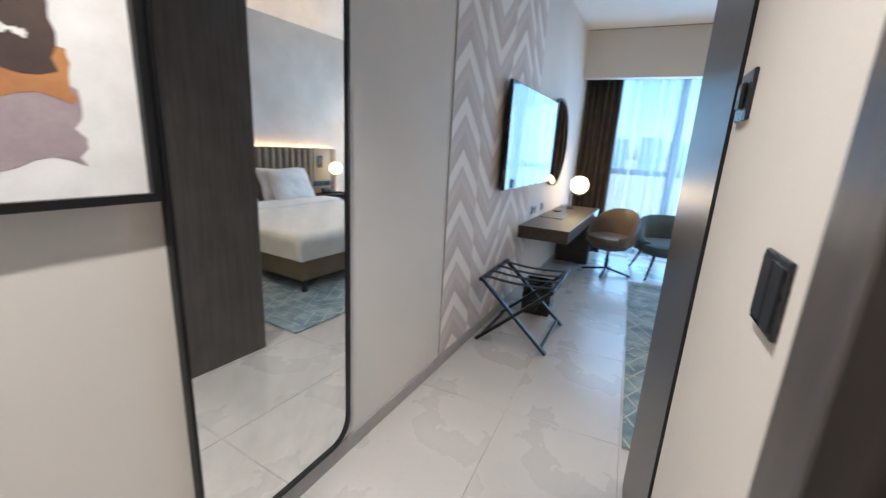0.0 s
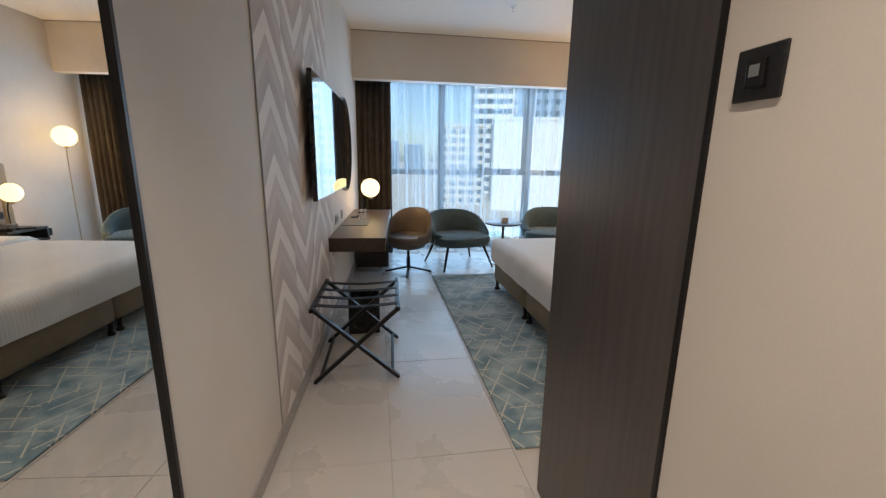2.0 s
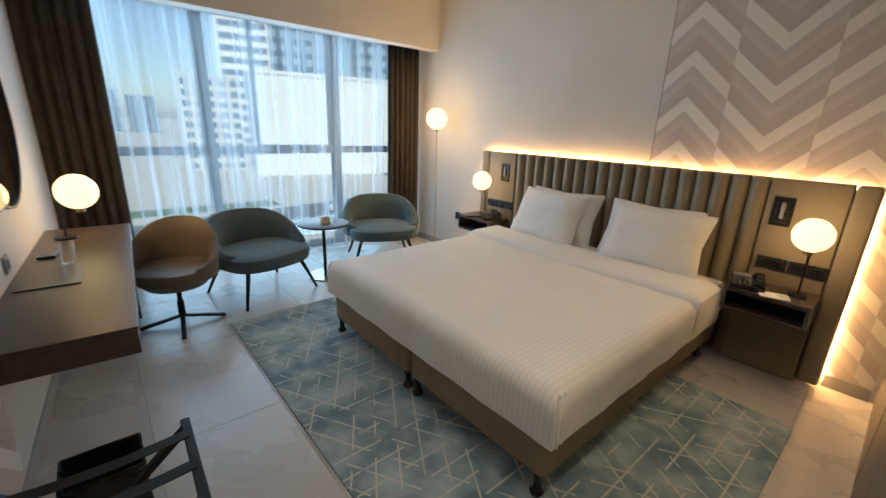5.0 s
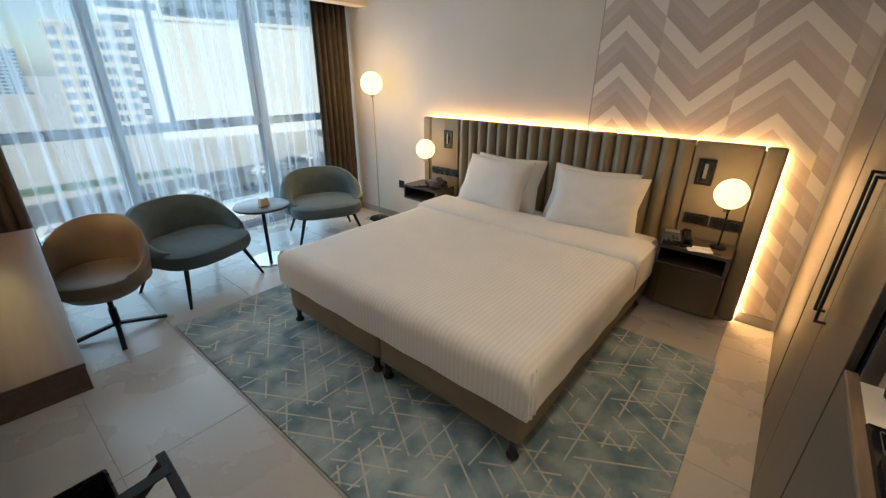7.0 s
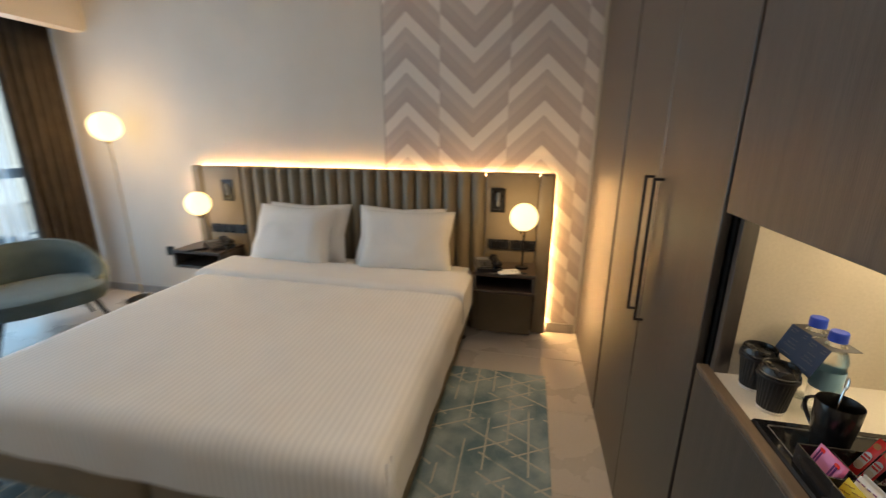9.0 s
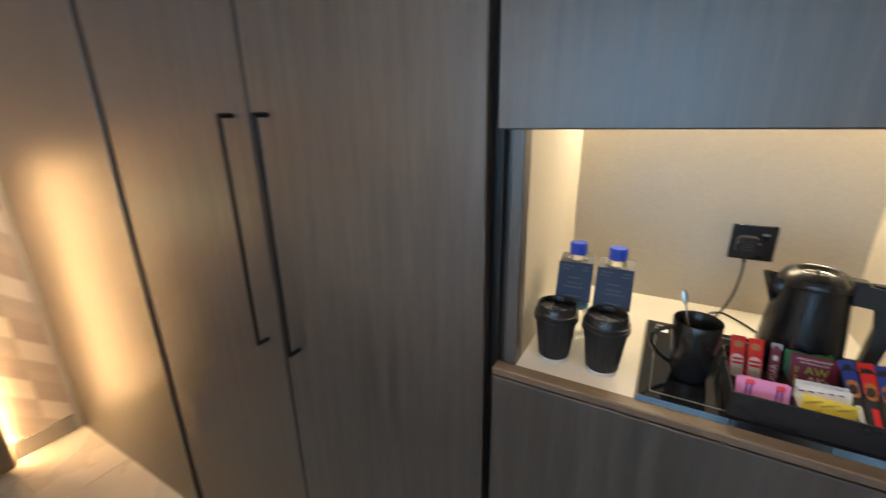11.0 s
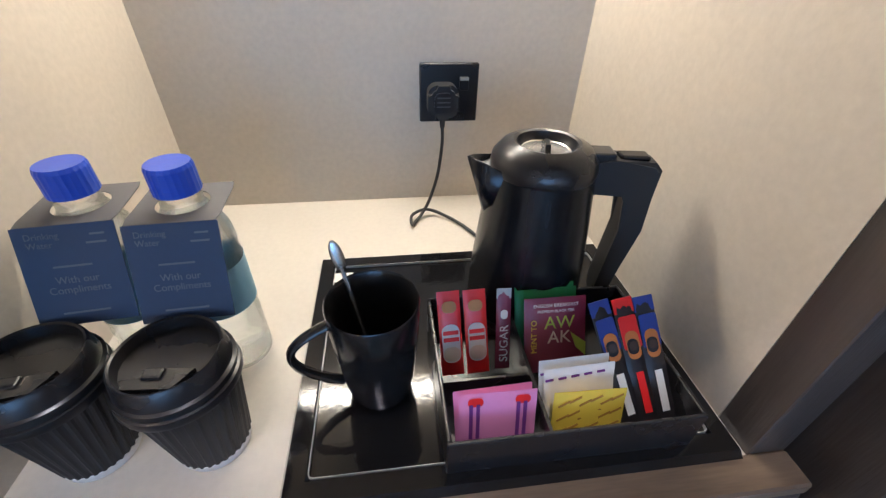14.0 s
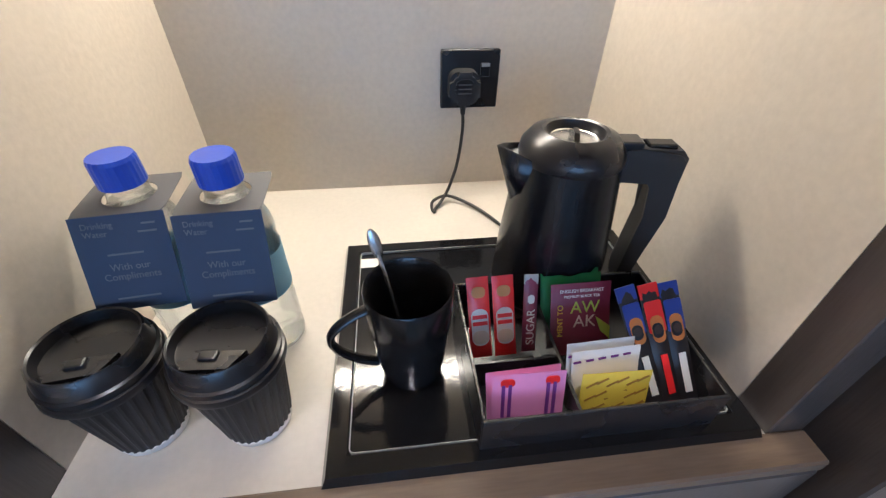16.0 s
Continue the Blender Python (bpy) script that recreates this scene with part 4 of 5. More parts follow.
def drape(x0, x1, y, z0, z1, amp, waves, seed, n=140, rows=10, gather=0.0):
    b = bmesh.new()
    g = []
    for r in range(rows + 1):
        t = r / rows
        line = []
        for i in range(n + 1):
            s = i / n
            ph = 2 * math.pi * waves * s + 1.3 * noise.noise(Vector((s * 6, seed, t * 0.6)))
            a = amp * (0.6 + 0.7 * noise.noise(Vector((s * 9, seed + 5, 0)))) * (0.75 + 0.45 * t)
            dx = gather * noise.noise(Vector((s * 4, t * 1.5, seed)))
            line.append(b.verts.new((x0 + (x1 - x0) * s + dx + 0.25 * a * math.cos(ph), y + a * math.sin(ph), z1 + (z0 - z1) * t)))
        g.append(line)
    for r in range(rows):
        for i in range(n):
            b.faces.new((g[r][i], g[r][i + 1], g[r + 1][i + 1], g[r + 1][i]))
    return b


def curtain(name, label, mat, cat, *a, thick=0.0, **k):
    ob = part(name, drape(*a, **k), mat, smooth=True)
    if thick:
        s = ob.modifiers.new("thickness", "SOLIDIFY")
        s.thickness = thick
    return tagged(ob, label, cat)


curtain("blackout_curtain", "heavy dark taupe curtain drawn aside beside the desk", CURTAIN, "curtain", 0.0, 0.50, 8.30, 0.015, 2.46, 0.045, 6, 1.0, thick=0.004)
curtain("blackout_curtain", "heavy dark taupe curtain drawn aside beside floor lamp", CURTAIN, "curtain", 3.24, 3.70, 8.30, 0.015, 2.46, 0.045, 6, 8.0, thick=0.004)
curtain("sheer_curtain", "white translucent sheer curtain across the whole window", SHEER, "curtain", 0.30, 3.45, 8.44, 0.02, 2.50, 0.026, 30, 3.0, n=420, rows=8, gather=0.05)
setting(part("curtain_track", box(0.0, 8.28, 2.465, 3.7, 8.46, 2.485), ALU), "slim aluminium curtain track behind the bulkhead", "trim")

# ---- corridor and ceiling fittings ----
def wall_plate(y0, y1, z0, z1, dial):
    e = tagged(empty("wall_switch"), "black square card switch plate on the corridor wall" if dial else "black rocker switch plate on the corridor wall", "switch")
    p = part("plate", box(0.9475, y0, z0, 0.9548, y1, z1, 0.002, 1), BLACKP, e)
    my, mz = (y0 + y1) / 2, (z0 + z1) / 2
    if dial:
        part("card_slot", box(0.939, my - 0.018, mz - 0.024, 0.9475, my + 0.018, mz + 0.024, 0.003, 2), BLACK, e)
        part("display", box(0.9385, my - 0.010, mz - 0.006, 0.939, my + 0.010, mz + 0.014), ALU, e)
    else:
        for a, c in ((y0 + 0.006, my - 0.002), (my + 0.002, y1 - 0.006)):
            part("rocker", box(0.945, a, z0 + 0.008, 0.9475, c, z1 - 0.008, 0.001, 1), BLACK, e)


wall_plate(2.862, 2.956, 1.506, 1.596, True)
wall_plate(2.475, 2.565, 1.229, 1.325, False)
sw = tagged(empty("wall_socket"), "black socket plate on the wall by floor lamp", "socket")
part("plate", box(X1 - 0.011, 7.42, 0.42, X1 - 0.001, 7.51, 0.51, 0.002, 1), BLACKP, sw)
part("outlet", box(X1 - 0.013, 7.44, 0.44, X1 - 0.0108, 7.49, 0.49), BLACK, sw)
sp = tagged(empty("sprinkler", pose(1.75, 6.81, H)), "small chrome fire sprinkler head under the ceiling", "sprinkler")
part("escutcheon", lathe([(0, -0.006), (0.03, -0.005), (0.036, 0.0), (0, 0.0)], 24), CHROME, sp, smooth=True)
part("nozzle", lathe([(0, -0.05), (0.018, -0.048), (0.018, -0.045), (0.006, -0.04), (0.006, -0.006)], 16), CHROME, sp, smooth=True)
# all unseen: the first implied by the picture's shadow, the rest added for brightness
for x, y, e in ((0.30, 2.10, 162), (0.35, 0.2, 90), (1.45, 4.02, 34), (2.65, 4.02, 24)):
    dl = tagged(empty("downlight", pose(x, y, H)), "unseen small recessed round ceiling downlight with white trim", "downlight")
    part("trim_ring", lathe([(0.035, -0.001), (0.052, -0.004), (0.055, -0.001)], 28), CEIL, dl, smooth=True)
    part("lens", lathe([(0, -0.002), (0.036, -0.002)], 28), glowing("downlight_lens", (1.0, 0.85, 0.66), 8.0), dl)
    lamp("downlight_beam", "SPOT", look((x, y, H - 0.01), (x, y, 0)), e, (1.0, 0.86, 0.71) if x < 2 else (1.0, 0.72, 0.46), radius=0.04, spot=radians(98 if y == 2.10 else 110))

# ---- nightstand objects ----
def telephone(m):
    e = tagged(empty("telephone", m @ Matrix.Diagonal((1.15, 1.15, 1.15, 1))), "black desk telephone beside the bed", "telephone")
    part("base", slab([(-0.09, 0), (0.09, 0), (0.09, 0.05), (-0.09, 0.025)], -0.08, 0.08, "y"), BLACKP, e)
    hb = box(-0.085, -0.072, 0.048, 0.085, -0.036, 0.066, 0.008, 3)
    for hx in (-0.068, 0.068):
        box(hx - 0.022, -0.078, 0.036 + (0.008 if hx > 0 else 0), hx + 0.022, -0.030, 0.060 + (0.008 if hx > 0 else 0), 0.009, 3, bm=hb)
    part("handset", hb, BLACK, e, smooth=True)
    kp = part("keypad", slab([(-0.070, 0.0285), (0.030, 0.0425), (0.030, 0.0450), (-0.070, 0.0310)], -0.018, 0.066, "y"), GREYCARD, e, "grey keypad panel")
    for i in range(3):
        for j in range(4):
            x = -0.060 + 0.022 * j
            part("key", box(x - 0.007, -0.006 + 0.022 * i, 0.034 + (x + 0.07) * 0.139, x + 0.007, 0.008 + 0.022 * i, 0.0365 + (x + 0.07) * 0.139, 0.001, 1), BLACKP, kp)
    part("display", slab([(0.040, 0.0435), (0.080, 0.0490), (0.080, 0.0515), (0.040, 0.0460)], -0.018, 0.066, "y"), ALU, e, "pale grey display window")


telephone(pose(3.44, 4.36, 0.616, 0, 0, 15))
telephone(pose(3.48, 6.68, 0.616, 0, 0, 60))
tagged(part("notepad", box(-0.05, -0.075, 0, 0.05, 0.075, 0.008, 0.001, 1), PAPER, m=pose(3.37, 4.20, 0.616, 0, 0, 20)), "white notepad on the nightstand", "notepad")
tagged(part("pen", tube([(-0.06, 0, 0.005), (0.06, 0, 0.005)], 0.004, 8), BLACKP, m=pose(3.37, 4.13, 0.616, 0, 0, 70)), "black ballpoint pen beside the notepad", "pen")
tagged(part("remote_control", box(-0.025, -0.08, 0, 0.025, 0.08, 0.018, 0.005, 2), BLACKP, m=pose(3.36, 6.80, 0.616, 0, 0, 50)), "black remote control on the nightstand", "remote")

# ---- beverage niche ----
CZ = 1.0005
so = tagged(empty("power_socket", pose(-0.0135, -0.1045, -0.0085)), "black square wall socket with switch in the niche", "socket")
part("plate", box(1.1905, 3.297, 1.1285, 1.2675, 3.304, 1.2025, 0.0015, 1), BLACKP, so, smooth=True)
part("switch_rocker", box(1.204, 3.304, 1.170, 1.216, 3.309, 1.187, 0.001, 1), BLACK, so)
part("indicator", box(1.2045, 3.309, 1.183, 1.2155, 3.3095, 1.187), SILVERINK, so, "pale printed switch mark")
cordset = tagged(empty("plug_and_cord", pose(-0.0135, -0.1045, -0.004)), "black three-pin plug with a thin looping kettle cord", "plug")
pb = slab(rounded(1.2185, 1.134, 1.2585, 1.176, 0.013, 6), 3.304, 3.326, "y")
bmesh.ops.bevel(pb, geom=[e for e in pb.edges if all(v.co.y > 3.32 for v in e.verts)], offset=0.005, segments=2, affect="EDGES")
pg = part("plug", pb, BLACKC, cordset, smooth=True)
part("plug_face", slab(rounded(1.2265, 1.144, 1.2505, 1.168, 0.008, 5), 3.326, 3.327, "y"), BLACKP, pg)
for i in range(3):
    part("emboss_bar", box(1.230, 3.327, 1.150 + i * 0.0055, 1.247, 3.3273, 1.1515 + i * 0.0055), GREYCARD, pg)
part("strain_relief", tube([(1.2385, 3.315, 1.136), (1.2385, 3.316, 1.120)], 0.0045, 10, taper=0.7), BLACKC, cordset, smooth=True)
cp = [(1.2385, 3.316, 1.122), (1.239, 3.322, 1.10), (1.246, 3.334, 1.06), (1.258, 3.345, 1.028), (1.270, 3.356, 1.011), (1.281, 3.372, 1.0075), (1.284, 3.381, 1.0075), (1.2865, 3.374, 1.010), (1.283, 3.360, 1.013), (1.262, 3.350, 1.014), (1.235, 3.365, 1.0095), (1.212, 3.394, 1.0075), (1.19, 3.44, 1.0075)]
sm = []
for i in range(len(cp) - 1):
    p0, p1, p2, p3 = (Vector(cp[max(0, min(len(cp) - 1, i + k))]) for k in (-1, 0, 1, 2))
    for s in range(5):
        t = s / 5
        sm.append(0.5 * ((2 * p1) + (p2 - p0) * t + (2 * p0 - 5 * p1 + 4 * p2 - p3) * t * t + (3 * p1 - p0 - 3 * p2 + p3) * t ** 3))
part("cord", tube(sm + [Vector(cp[-1])], 0.0022, 8), BLACKC, cordset, smooth=True)

# serving tray
tr = tagged(empty("serving_tray"), "glossy black rectangular melamine tray on the counter", "tray")
TX0, TX1, TY0, TY1, TZ = 1.043, 1.386, 3.349, 3.622, 1.0125
b = bmesh.new()
lv = ((0.006, CZ), (0.0, CZ + 0.002), (0.004, TZ), (0.018, TZ + 0.0005), (0.020, TZ - 0.002))
rows = []
for ins, z in lv:
    rows.append([b.verts.new(p) for p in ((TX0 + ins, TY0 + ins, z), (TX1 - ins, TY0 + ins, z), (TX1 - ins, TY1 - ins, z), (TX0 + ins, TY1 - ins, z))])
for a, c in zip(rows, rows[1:]):
    for i in range(4):
        b.faces.new((a[i], a[(i + 1) % 4], c[(i + 1) % 4], c[i]))
b.faces.new(rows[0])
b.faces.new(rows[-1])
part("tray_body", b, BLACKG, tr)
part("inlay_line", ring(rounded(TX0 + 0.0195, TY0 + 0.0195, TX1 - 0.0195, TY1 - 0.0195, 0.004, 3), rounded(TX0 + 0.0201, TY0 + 0.0201, TX1 - 0.0201, TY1 - 0.0201, 0.004, 3), TZ - 0.002, TZ + 0.0008), SILVERINK, tr, "fine pale line round the inset")
part("label_sticker", box(1.346, 3.378, TZ - 0.0018, 1.370, 3.393, TZ - 0.0014), WHITE, tr, "small white printed sticker")
TZ -= 0.0018


def paper_cup(x, y, rz):
    e = tagged(empty("paper_cup", pose(x, y, CZ, 0, 0, rz) @ Matrix.Diagonal((1.01, 1.01, 1.19, 1))), "black ripple-wall paper cup with black lid", "paper cup", "lidded paper cups")
    b = bmesh.new()
    n = 120
    rs = []
    for z, r, rip in ((0.004, 0.0245, 0), (0.006, 0.0255, 1), (0.066, 0.0342, 1), (0.068, 0.0335, 0)):
        rs.append([b.verts.new(((r + 0.0004 * rip * (1 if (i // 2) % 2 else -1)) * math.cos(2 * math.pi * i / n + z * 3), (r + 0.0004 * rip * (1 if (i // 2) % 2 else -1)) * math.sin(2 * math.pi * i / n + z * 3), z)) for i in range(n)])
    for a, c in zip(rs, rs[1:]):
        for i in range(n):
            b.faces.new((a[i], a[(i + 1) % n], c[(i + 1) % n], c[i]))
    part("sleeve", b, BLACKC, e)
    part("inner_cup", lathe([(0, 0.001), (0.0235, 0.001), (0.0245, 0.0), (0.0260, 0.006), (0.0254, 0.0065), (0, 0.0065)], 40), WHITE, e, "white paper foot rim", smooth=True)
    lid = part("lid", lathe([(0.0345, 0.064), (0.0372, 0.0645), (0.0378, 0.067), (0.0372, 0.070), (0.0355, 0.0705), (0.0355, 0.073), (0.0365, 0.0735), (0.0365, 0.0755), (0.0345, 0.0765), (0.0325, 0.0865), (0.0312, 0.0880), (0.0298, 0.0872), (0.0280, 0.0812), (0.0, 0.0800)], 48), BLACKP, e, "glossy black sip lid", smooth=True)
    part("sip_ramp", slab([(-0.022, 0.012), (0.022, 0.012), (0.014, 0.026), (-0.014, 0.026)], 0.0805, 0.0866), BLACKP, lid)
    part("sip_tab", box(-0.006, 0.012, 0.081, 0.006, 0.020, 0.0885, 0.0015, 2), BLACKP, lid)
    return e


paper_cup(1.524, 3.556, 8)
paper_cup(1.442, 3.558, -4)


def water_bottle(x, y, rz):
    e = tagged(empty("water_bottle", pose(x, y, CZ, 0, 0, rz) @ Matrix.Diagonal((1.07, 1.07, 1.125, 1))), "clear plastic water bottle with blue cap and navy card", "water bottle", "water bottles")
    pr = [(0, 0.002), (0.020, 0.0), (0.0245, 0.004)]
    for i in range(9):
        z = 0.012 + i * 0.011
        pr += [(0.0248, z), (0.0236, z + 0.0055)]
    pr += [(0.0248, 0.112), (0.0235, 0.122), (0.0175, 0.137), (0.0135, 0.143), (0.0128, 0.150), (0.0128, 0.160)]
    part("bottle", lathe(pr, 36), PET, e, smooth=True)
    part("water", lathe([(0, 0.004), (0.0225, 0.006), (0.0225, 0.118), (0.016, 0.134), (0, 0.134)], 28), PET, e, smooth=True)
    part("wrap_label", lathe([(0.0252, 0.060), (0.0252, 0.098)], 36), plain("pale_blue_label", (0.25, 0.48, 0.66), 0.4), e, "printed blue and white label", smooth=True)
    c = bmesh.new()
    n = 48
    rs = []
    for z, r in ((0.152, 0.0142), (0.168, 0.0140), (0.1705, 0.0130)):
        rs.append([c.verts.new(((r + 0.0003 * (i % 2)) * math.cos(2 * math.pi * i / n), (r + 0.0003 * (i % 2)) * math.sin(2 * math.pi * i / n), z)) for i in range(n)])
    for a, d in zip(rs, rs[1:]):
        for i in range(n):
            c.faces.new((a[i], a[(i + 1) % n], d[(i + 1) % n], d[i]))
    c.faces.new(rs[-1])
    c.faces.new(rs[0])
    part("cap", c, BLUECAP, e, "blue ribbed screw cap")
    # card: flap round the neck, front panel leaning out
    w = 0.0275
    hole = [(0.0165 * math.cos(2 * math.pi * i / 32), 0.0165 * math.sin(2 * math.pi * i / 32)) for i in range(32)]
    sq = []
    for hx, hy in hole:
        k = min(w / max(abs(hx), 1e-6), 0.026 / max(abs(hy), 1e-6))
        sq.append((hx * k, hy * k))
    part("card_top", ring(sq, hole, 0.143, 0.1436), GREYCARD, e, "dark grey card collar")
    fr = part("card_front", box(-w, -0.061, -0.0003, w, 0, 0.0003), NAVY, e, "navy printed card", m=Matrix.Translation((0, 0.026, 0.1433)) @ Matrix(((-1, 0, 0), (0, -0.40, 0.917), (0, 0.917, 0.40))).to_4x4())
    q = lambda x, y: Matrix.Translation((x, y, 0.0005))
    words("lettering", "Drinking\nWater", 0.0052, q(-0.0215, -0.0085), CARDINK, fr, "LEFT", 0.0001)
    words("lettering", "With our\nCompliments", 0.0062, q(0, -0.036), CARDINK, fr, "CENTER", 0.0001)
    for x0, x1, y in ((0.013, 0.021, -0.0065), (0.010, 0.021, -0.0115), (-0.011, 0.010, -0.0245), (-0.013, 0.013, -0.0535)):
        part("print_bar", box(x0, y - 0.0006, 0.0003, x1, y + 0.0006, 0.0005), CARDINK, fr)
    return e


water_bottle(1.512, 3.467, 6)
water_bottle(1.444, 3.471, 3)

# mug with spoon
mg = tagged(empty("mug", pose(1.315, 3.531, TZ) @ Matrix.Diagonal((1, 1, 1.08, 1))), "tall black satin ceramic mug on the tray", "mug")
part("cup_body", lathe([(0, 0.001), (0.021, 0.0), (0.0245, 0.002), (0.0285, 0.02), (0.0325, 0.06), (0.0340, 0.0915), (0.0332, 0.0930), (0.0318, 0.0915), (0.030, 0.06), (0.026, 0.02), (0.020, 0.006), (0, 0.005)], 48), CERAM, mg, smooth=True)
hp = [(0.029 + 0.033 * math.sin(math.pi * i / 14) ** 0.8, 0.0, 0.080 - 0.060 * i / 14 + 0.006 * math.sin(math.pi * i / 14)) for i in range(15)]
part("mug_handle", tube([Vector(p) for p in hp], 0.0045, 10, flat=0.7), CERAM, mg, m=pose(0, 0, 0, 0, 0, 12), smooth=True)
spn = tagged(empty("teaspoon", pose(0.002, -0.007, 0.006)), "steel teaspoon standing in the mug", "spoon")
part("spoon_stem", tube([(1.314, 3.544, 1.03), (1.330, 3.526, 1.112), (1.333, 3.5225, 1.124)], 0.0018, 8), STEEL, spn, smooth=True)
part("spoon_end", lathe([(0.0046 * math.sin(math.pi * i / 12), -0.013 * math.cos(math.pi * i / 12)) for i in range(13)], 18, sy=0.35), STEEL, spn, m=pose(1.3348, 3.520, 1.131, 12, 11, 10), smooth=True)

# kettle
kt = tagged(empty("electric_kettle", pose(1.170, 3.442, TZ)), "black steel electric kettle with angular handle on tray", "kettle")
part("kettle_base", lathe([(0, 0), (0.0535, 0), (0.0555, 0.003), (0.0550, 0.010), (0, 0.010)], 48), BLACKP, kt, smooth=True)
part("kettle_body", lathe([(0.0530, 0.010), (0.0552, 0.013), (0.0550, 0.024), (0.0525, 0.065), (0.0480, 0.112), (0.0440, 0.148), (0.0436, 0.154)], 64), KETTLE, kt, smooth=True)
ld = part("lid", lathe([(0.0436, 0.154), (0.0445, 0.158), (0.0432, 0.165), (0.0365, 0.1735), (0.0275, 0.1775), (0.0245, 0.1765), (0.0235, 0.1725), (0.020, 0.1690), (0, 0.1675)], 64), BLACKP, kt, "domed black plastic lid", smooth=True)
part("lid_inlay", lathe([(0.0, 0.1682), (0.0192, 0.1694), (0.0205, 0.1700)], 40), STEEL, ld, "brushed steel disc in the lid")
part("lid_grip", slab([(-0.021, 0.1685), (0.021, 0.1685), (0.009, 0.1775), (-0.004, 0.1775)], -0.0022, 0.0022, "y"), BLACKG, ld, m=pose(0, 0, 0, 0, 0, 75))
sb2 = bmesh.new()
top = [sb2.verts.new(p) for p in ((0.030, -0.026, 0.156), (0.058, -0.007, 0.165), (0.065, 0, 0.166), (0.058, 0.007, 0.165), (0.030, 0.026, 0.156))]
low = [sb2.verts.new(p) for p in ((0.038, -0.018, 0.112), (0.047, -0.003, 0.114), (0.0485, 0, 0.1142), (0.047, 0.003, 0.114), (0.038, 0.018, 0.112))]
for i in range(4):
    sb2.faces.new((top[i], top[i + 1], low[i + 1], low[i]))
sp_ = part("spout", sb2, KETTLE, kt, "pointed pouring spout", smooth=True)
mo = sp_.modifiers.new("thickness", "SOLIDIFY")
mo.thickness = 0.0015
part("spout_lining", slab([(0.040, -0.015), (0.0565, -0.004), (0.061, 0), (0.0565, 0.004), (0.040, 0.015)], 0.1565, 0.1575), STEEL, kt, "bare steel spout lining")
hs = slab([(-0.036, 0.168), (-0.060, 0.166), (-0.090, 0.164), (-0.0965, 0.157), (-0.0955, 0.100), (-0.0850, 0.026), (-0.0795, 0.019), (-0.0690, 0.021), (-0.0690, 0.032), (-0.0750, 0.100), (-0.0740, 0.131), (-0.0700, 0.1375), (-0.0520, 0.1385), (-0.0450, 0.132), (-0.0410, 0.132)], -0.0115, 0.0115, "y")
bmesh.ops.bevel(hs, geom=[e for e in hs.edges if abs(e.verts[0].co.y - e.verts[1].co.y) < 1e-6], offset=0.0035, segments=3, affect="EDGES")
hd_ = part("kettle_handle", hs, BLACKC, kt, "angular black plastic handle", m=pose(0, 0, 0, 0, 0, -8), smooth=True)
part("power_switch", box(-0.085, -0.007, 0.1635, -0.060, 0.007, 0.1685, 0.002, 2), BLACKG, hd_)
part("hinge_block", box(-0.056, -0.010, 0.163, -0.036, 0.010, 0.171, 0.002, 2), BLACKP, hd_)

# sachet box
BX0, BX1, BY0, BY1, BH = 1.084, 1.270, 3.470, 3.610, 0.040
bx = tagged(empty("sachet_box"), "black open box with compartments on the tray", "box")
part("box_floor", box(BX0 + 0.003, BY0 + 0.003, TZ, BX1 - 0.003, BY1 - 0.003, TZ + 0.003), BLACKP, bx)
for a in ((BX0, BY0, BX1, BY0 + 0.003), (BX0, BY1 - 0.003, BX1, BY1), (BX0, BY0 + 0.003, BX0 + 0.003, BY1 - 0.003), (BX1 - 0.003, BY0 + 0.003, BX1, BY1 - 0.003)):
    part("box_side", box(a[0], a[1], TZ, a[2], a[3], TZ + BH, 0.0008, 1), BLACKP, bx)
part("divider", box(1.1965, BY0 + 0.003, TZ + 0.003, 1.199, BY1 - 0.003, TZ + BH - 0.003), BLACKP, bx)
part("divider", box(1.1995, 3.556, TZ + 0.003, BX1 - 0.003, 3.558, TZ + BH - 0.006), BLACKP, bx)


def sachet(name, label, cat, x, y, z, w, h, lean, mat, spin=0.0, crimp=None, group="", t=0.004):
    """A flat filled packet: its foot at (x, y, z), leaning back, its face to the room."""
    b = bmesh.new()
    nx, ny = 6, 10
    fs = []
    for s in (1, -1):
        g = []
        for j in range(ny + 1):
            v = j / ny
            row = []
            for i in range(nx + 1):
                u = i / nx
                puff = (math.sin(math.pi * u) ** 0.6) * (math.sin(math.pi * min(1, max(0, (v - 0.05) / 0.9))) ** 0.5) * t / 2
                wob = 0.0006 * noise.noise(Vector((u * 3 + x * 90, v * 5, 0)))
                row.append(b.verts.new(((u - 0.5) * w, v * h, s * (puff + 0.0002) + wob)))
            g.append(row)
        fs.append(g)
        for j in range(ny):
            for i in range(nx):
                b.faces.new((g[j][i], g[j][i + 1], g[j + 1][i + 1], g[j + 1][i]))
    c, s_ = math.cos(radians(lean)), math.sin(radians(lean))
    m = Matrix(((-1, 0, 0, x), (0, -s_, c, y), (0, c, s_, z), (0, 0, 0, 1))) @ pose(0, 0, 0, 0, 0, spin)
    e = tagged(empty(name, m), label, cat, group)
    part("wrapper", b, mat, e, smooth=True)
    if crimp:
        part("crimped_end", box(-w / 2, h * 0.88, -0.0007, w / 2, h, 0.0007), crimp, e)
    return e


def patch(e, x0, y0, x1, y1, mat, z=0.0024, name="print_patch", r=None):
    part(name, slab(rounded(x0, y0, x1, y1, r or min(x1 - x0, y1 - y0) * 0.45, 6), z, z + 0.0003), mat, e)


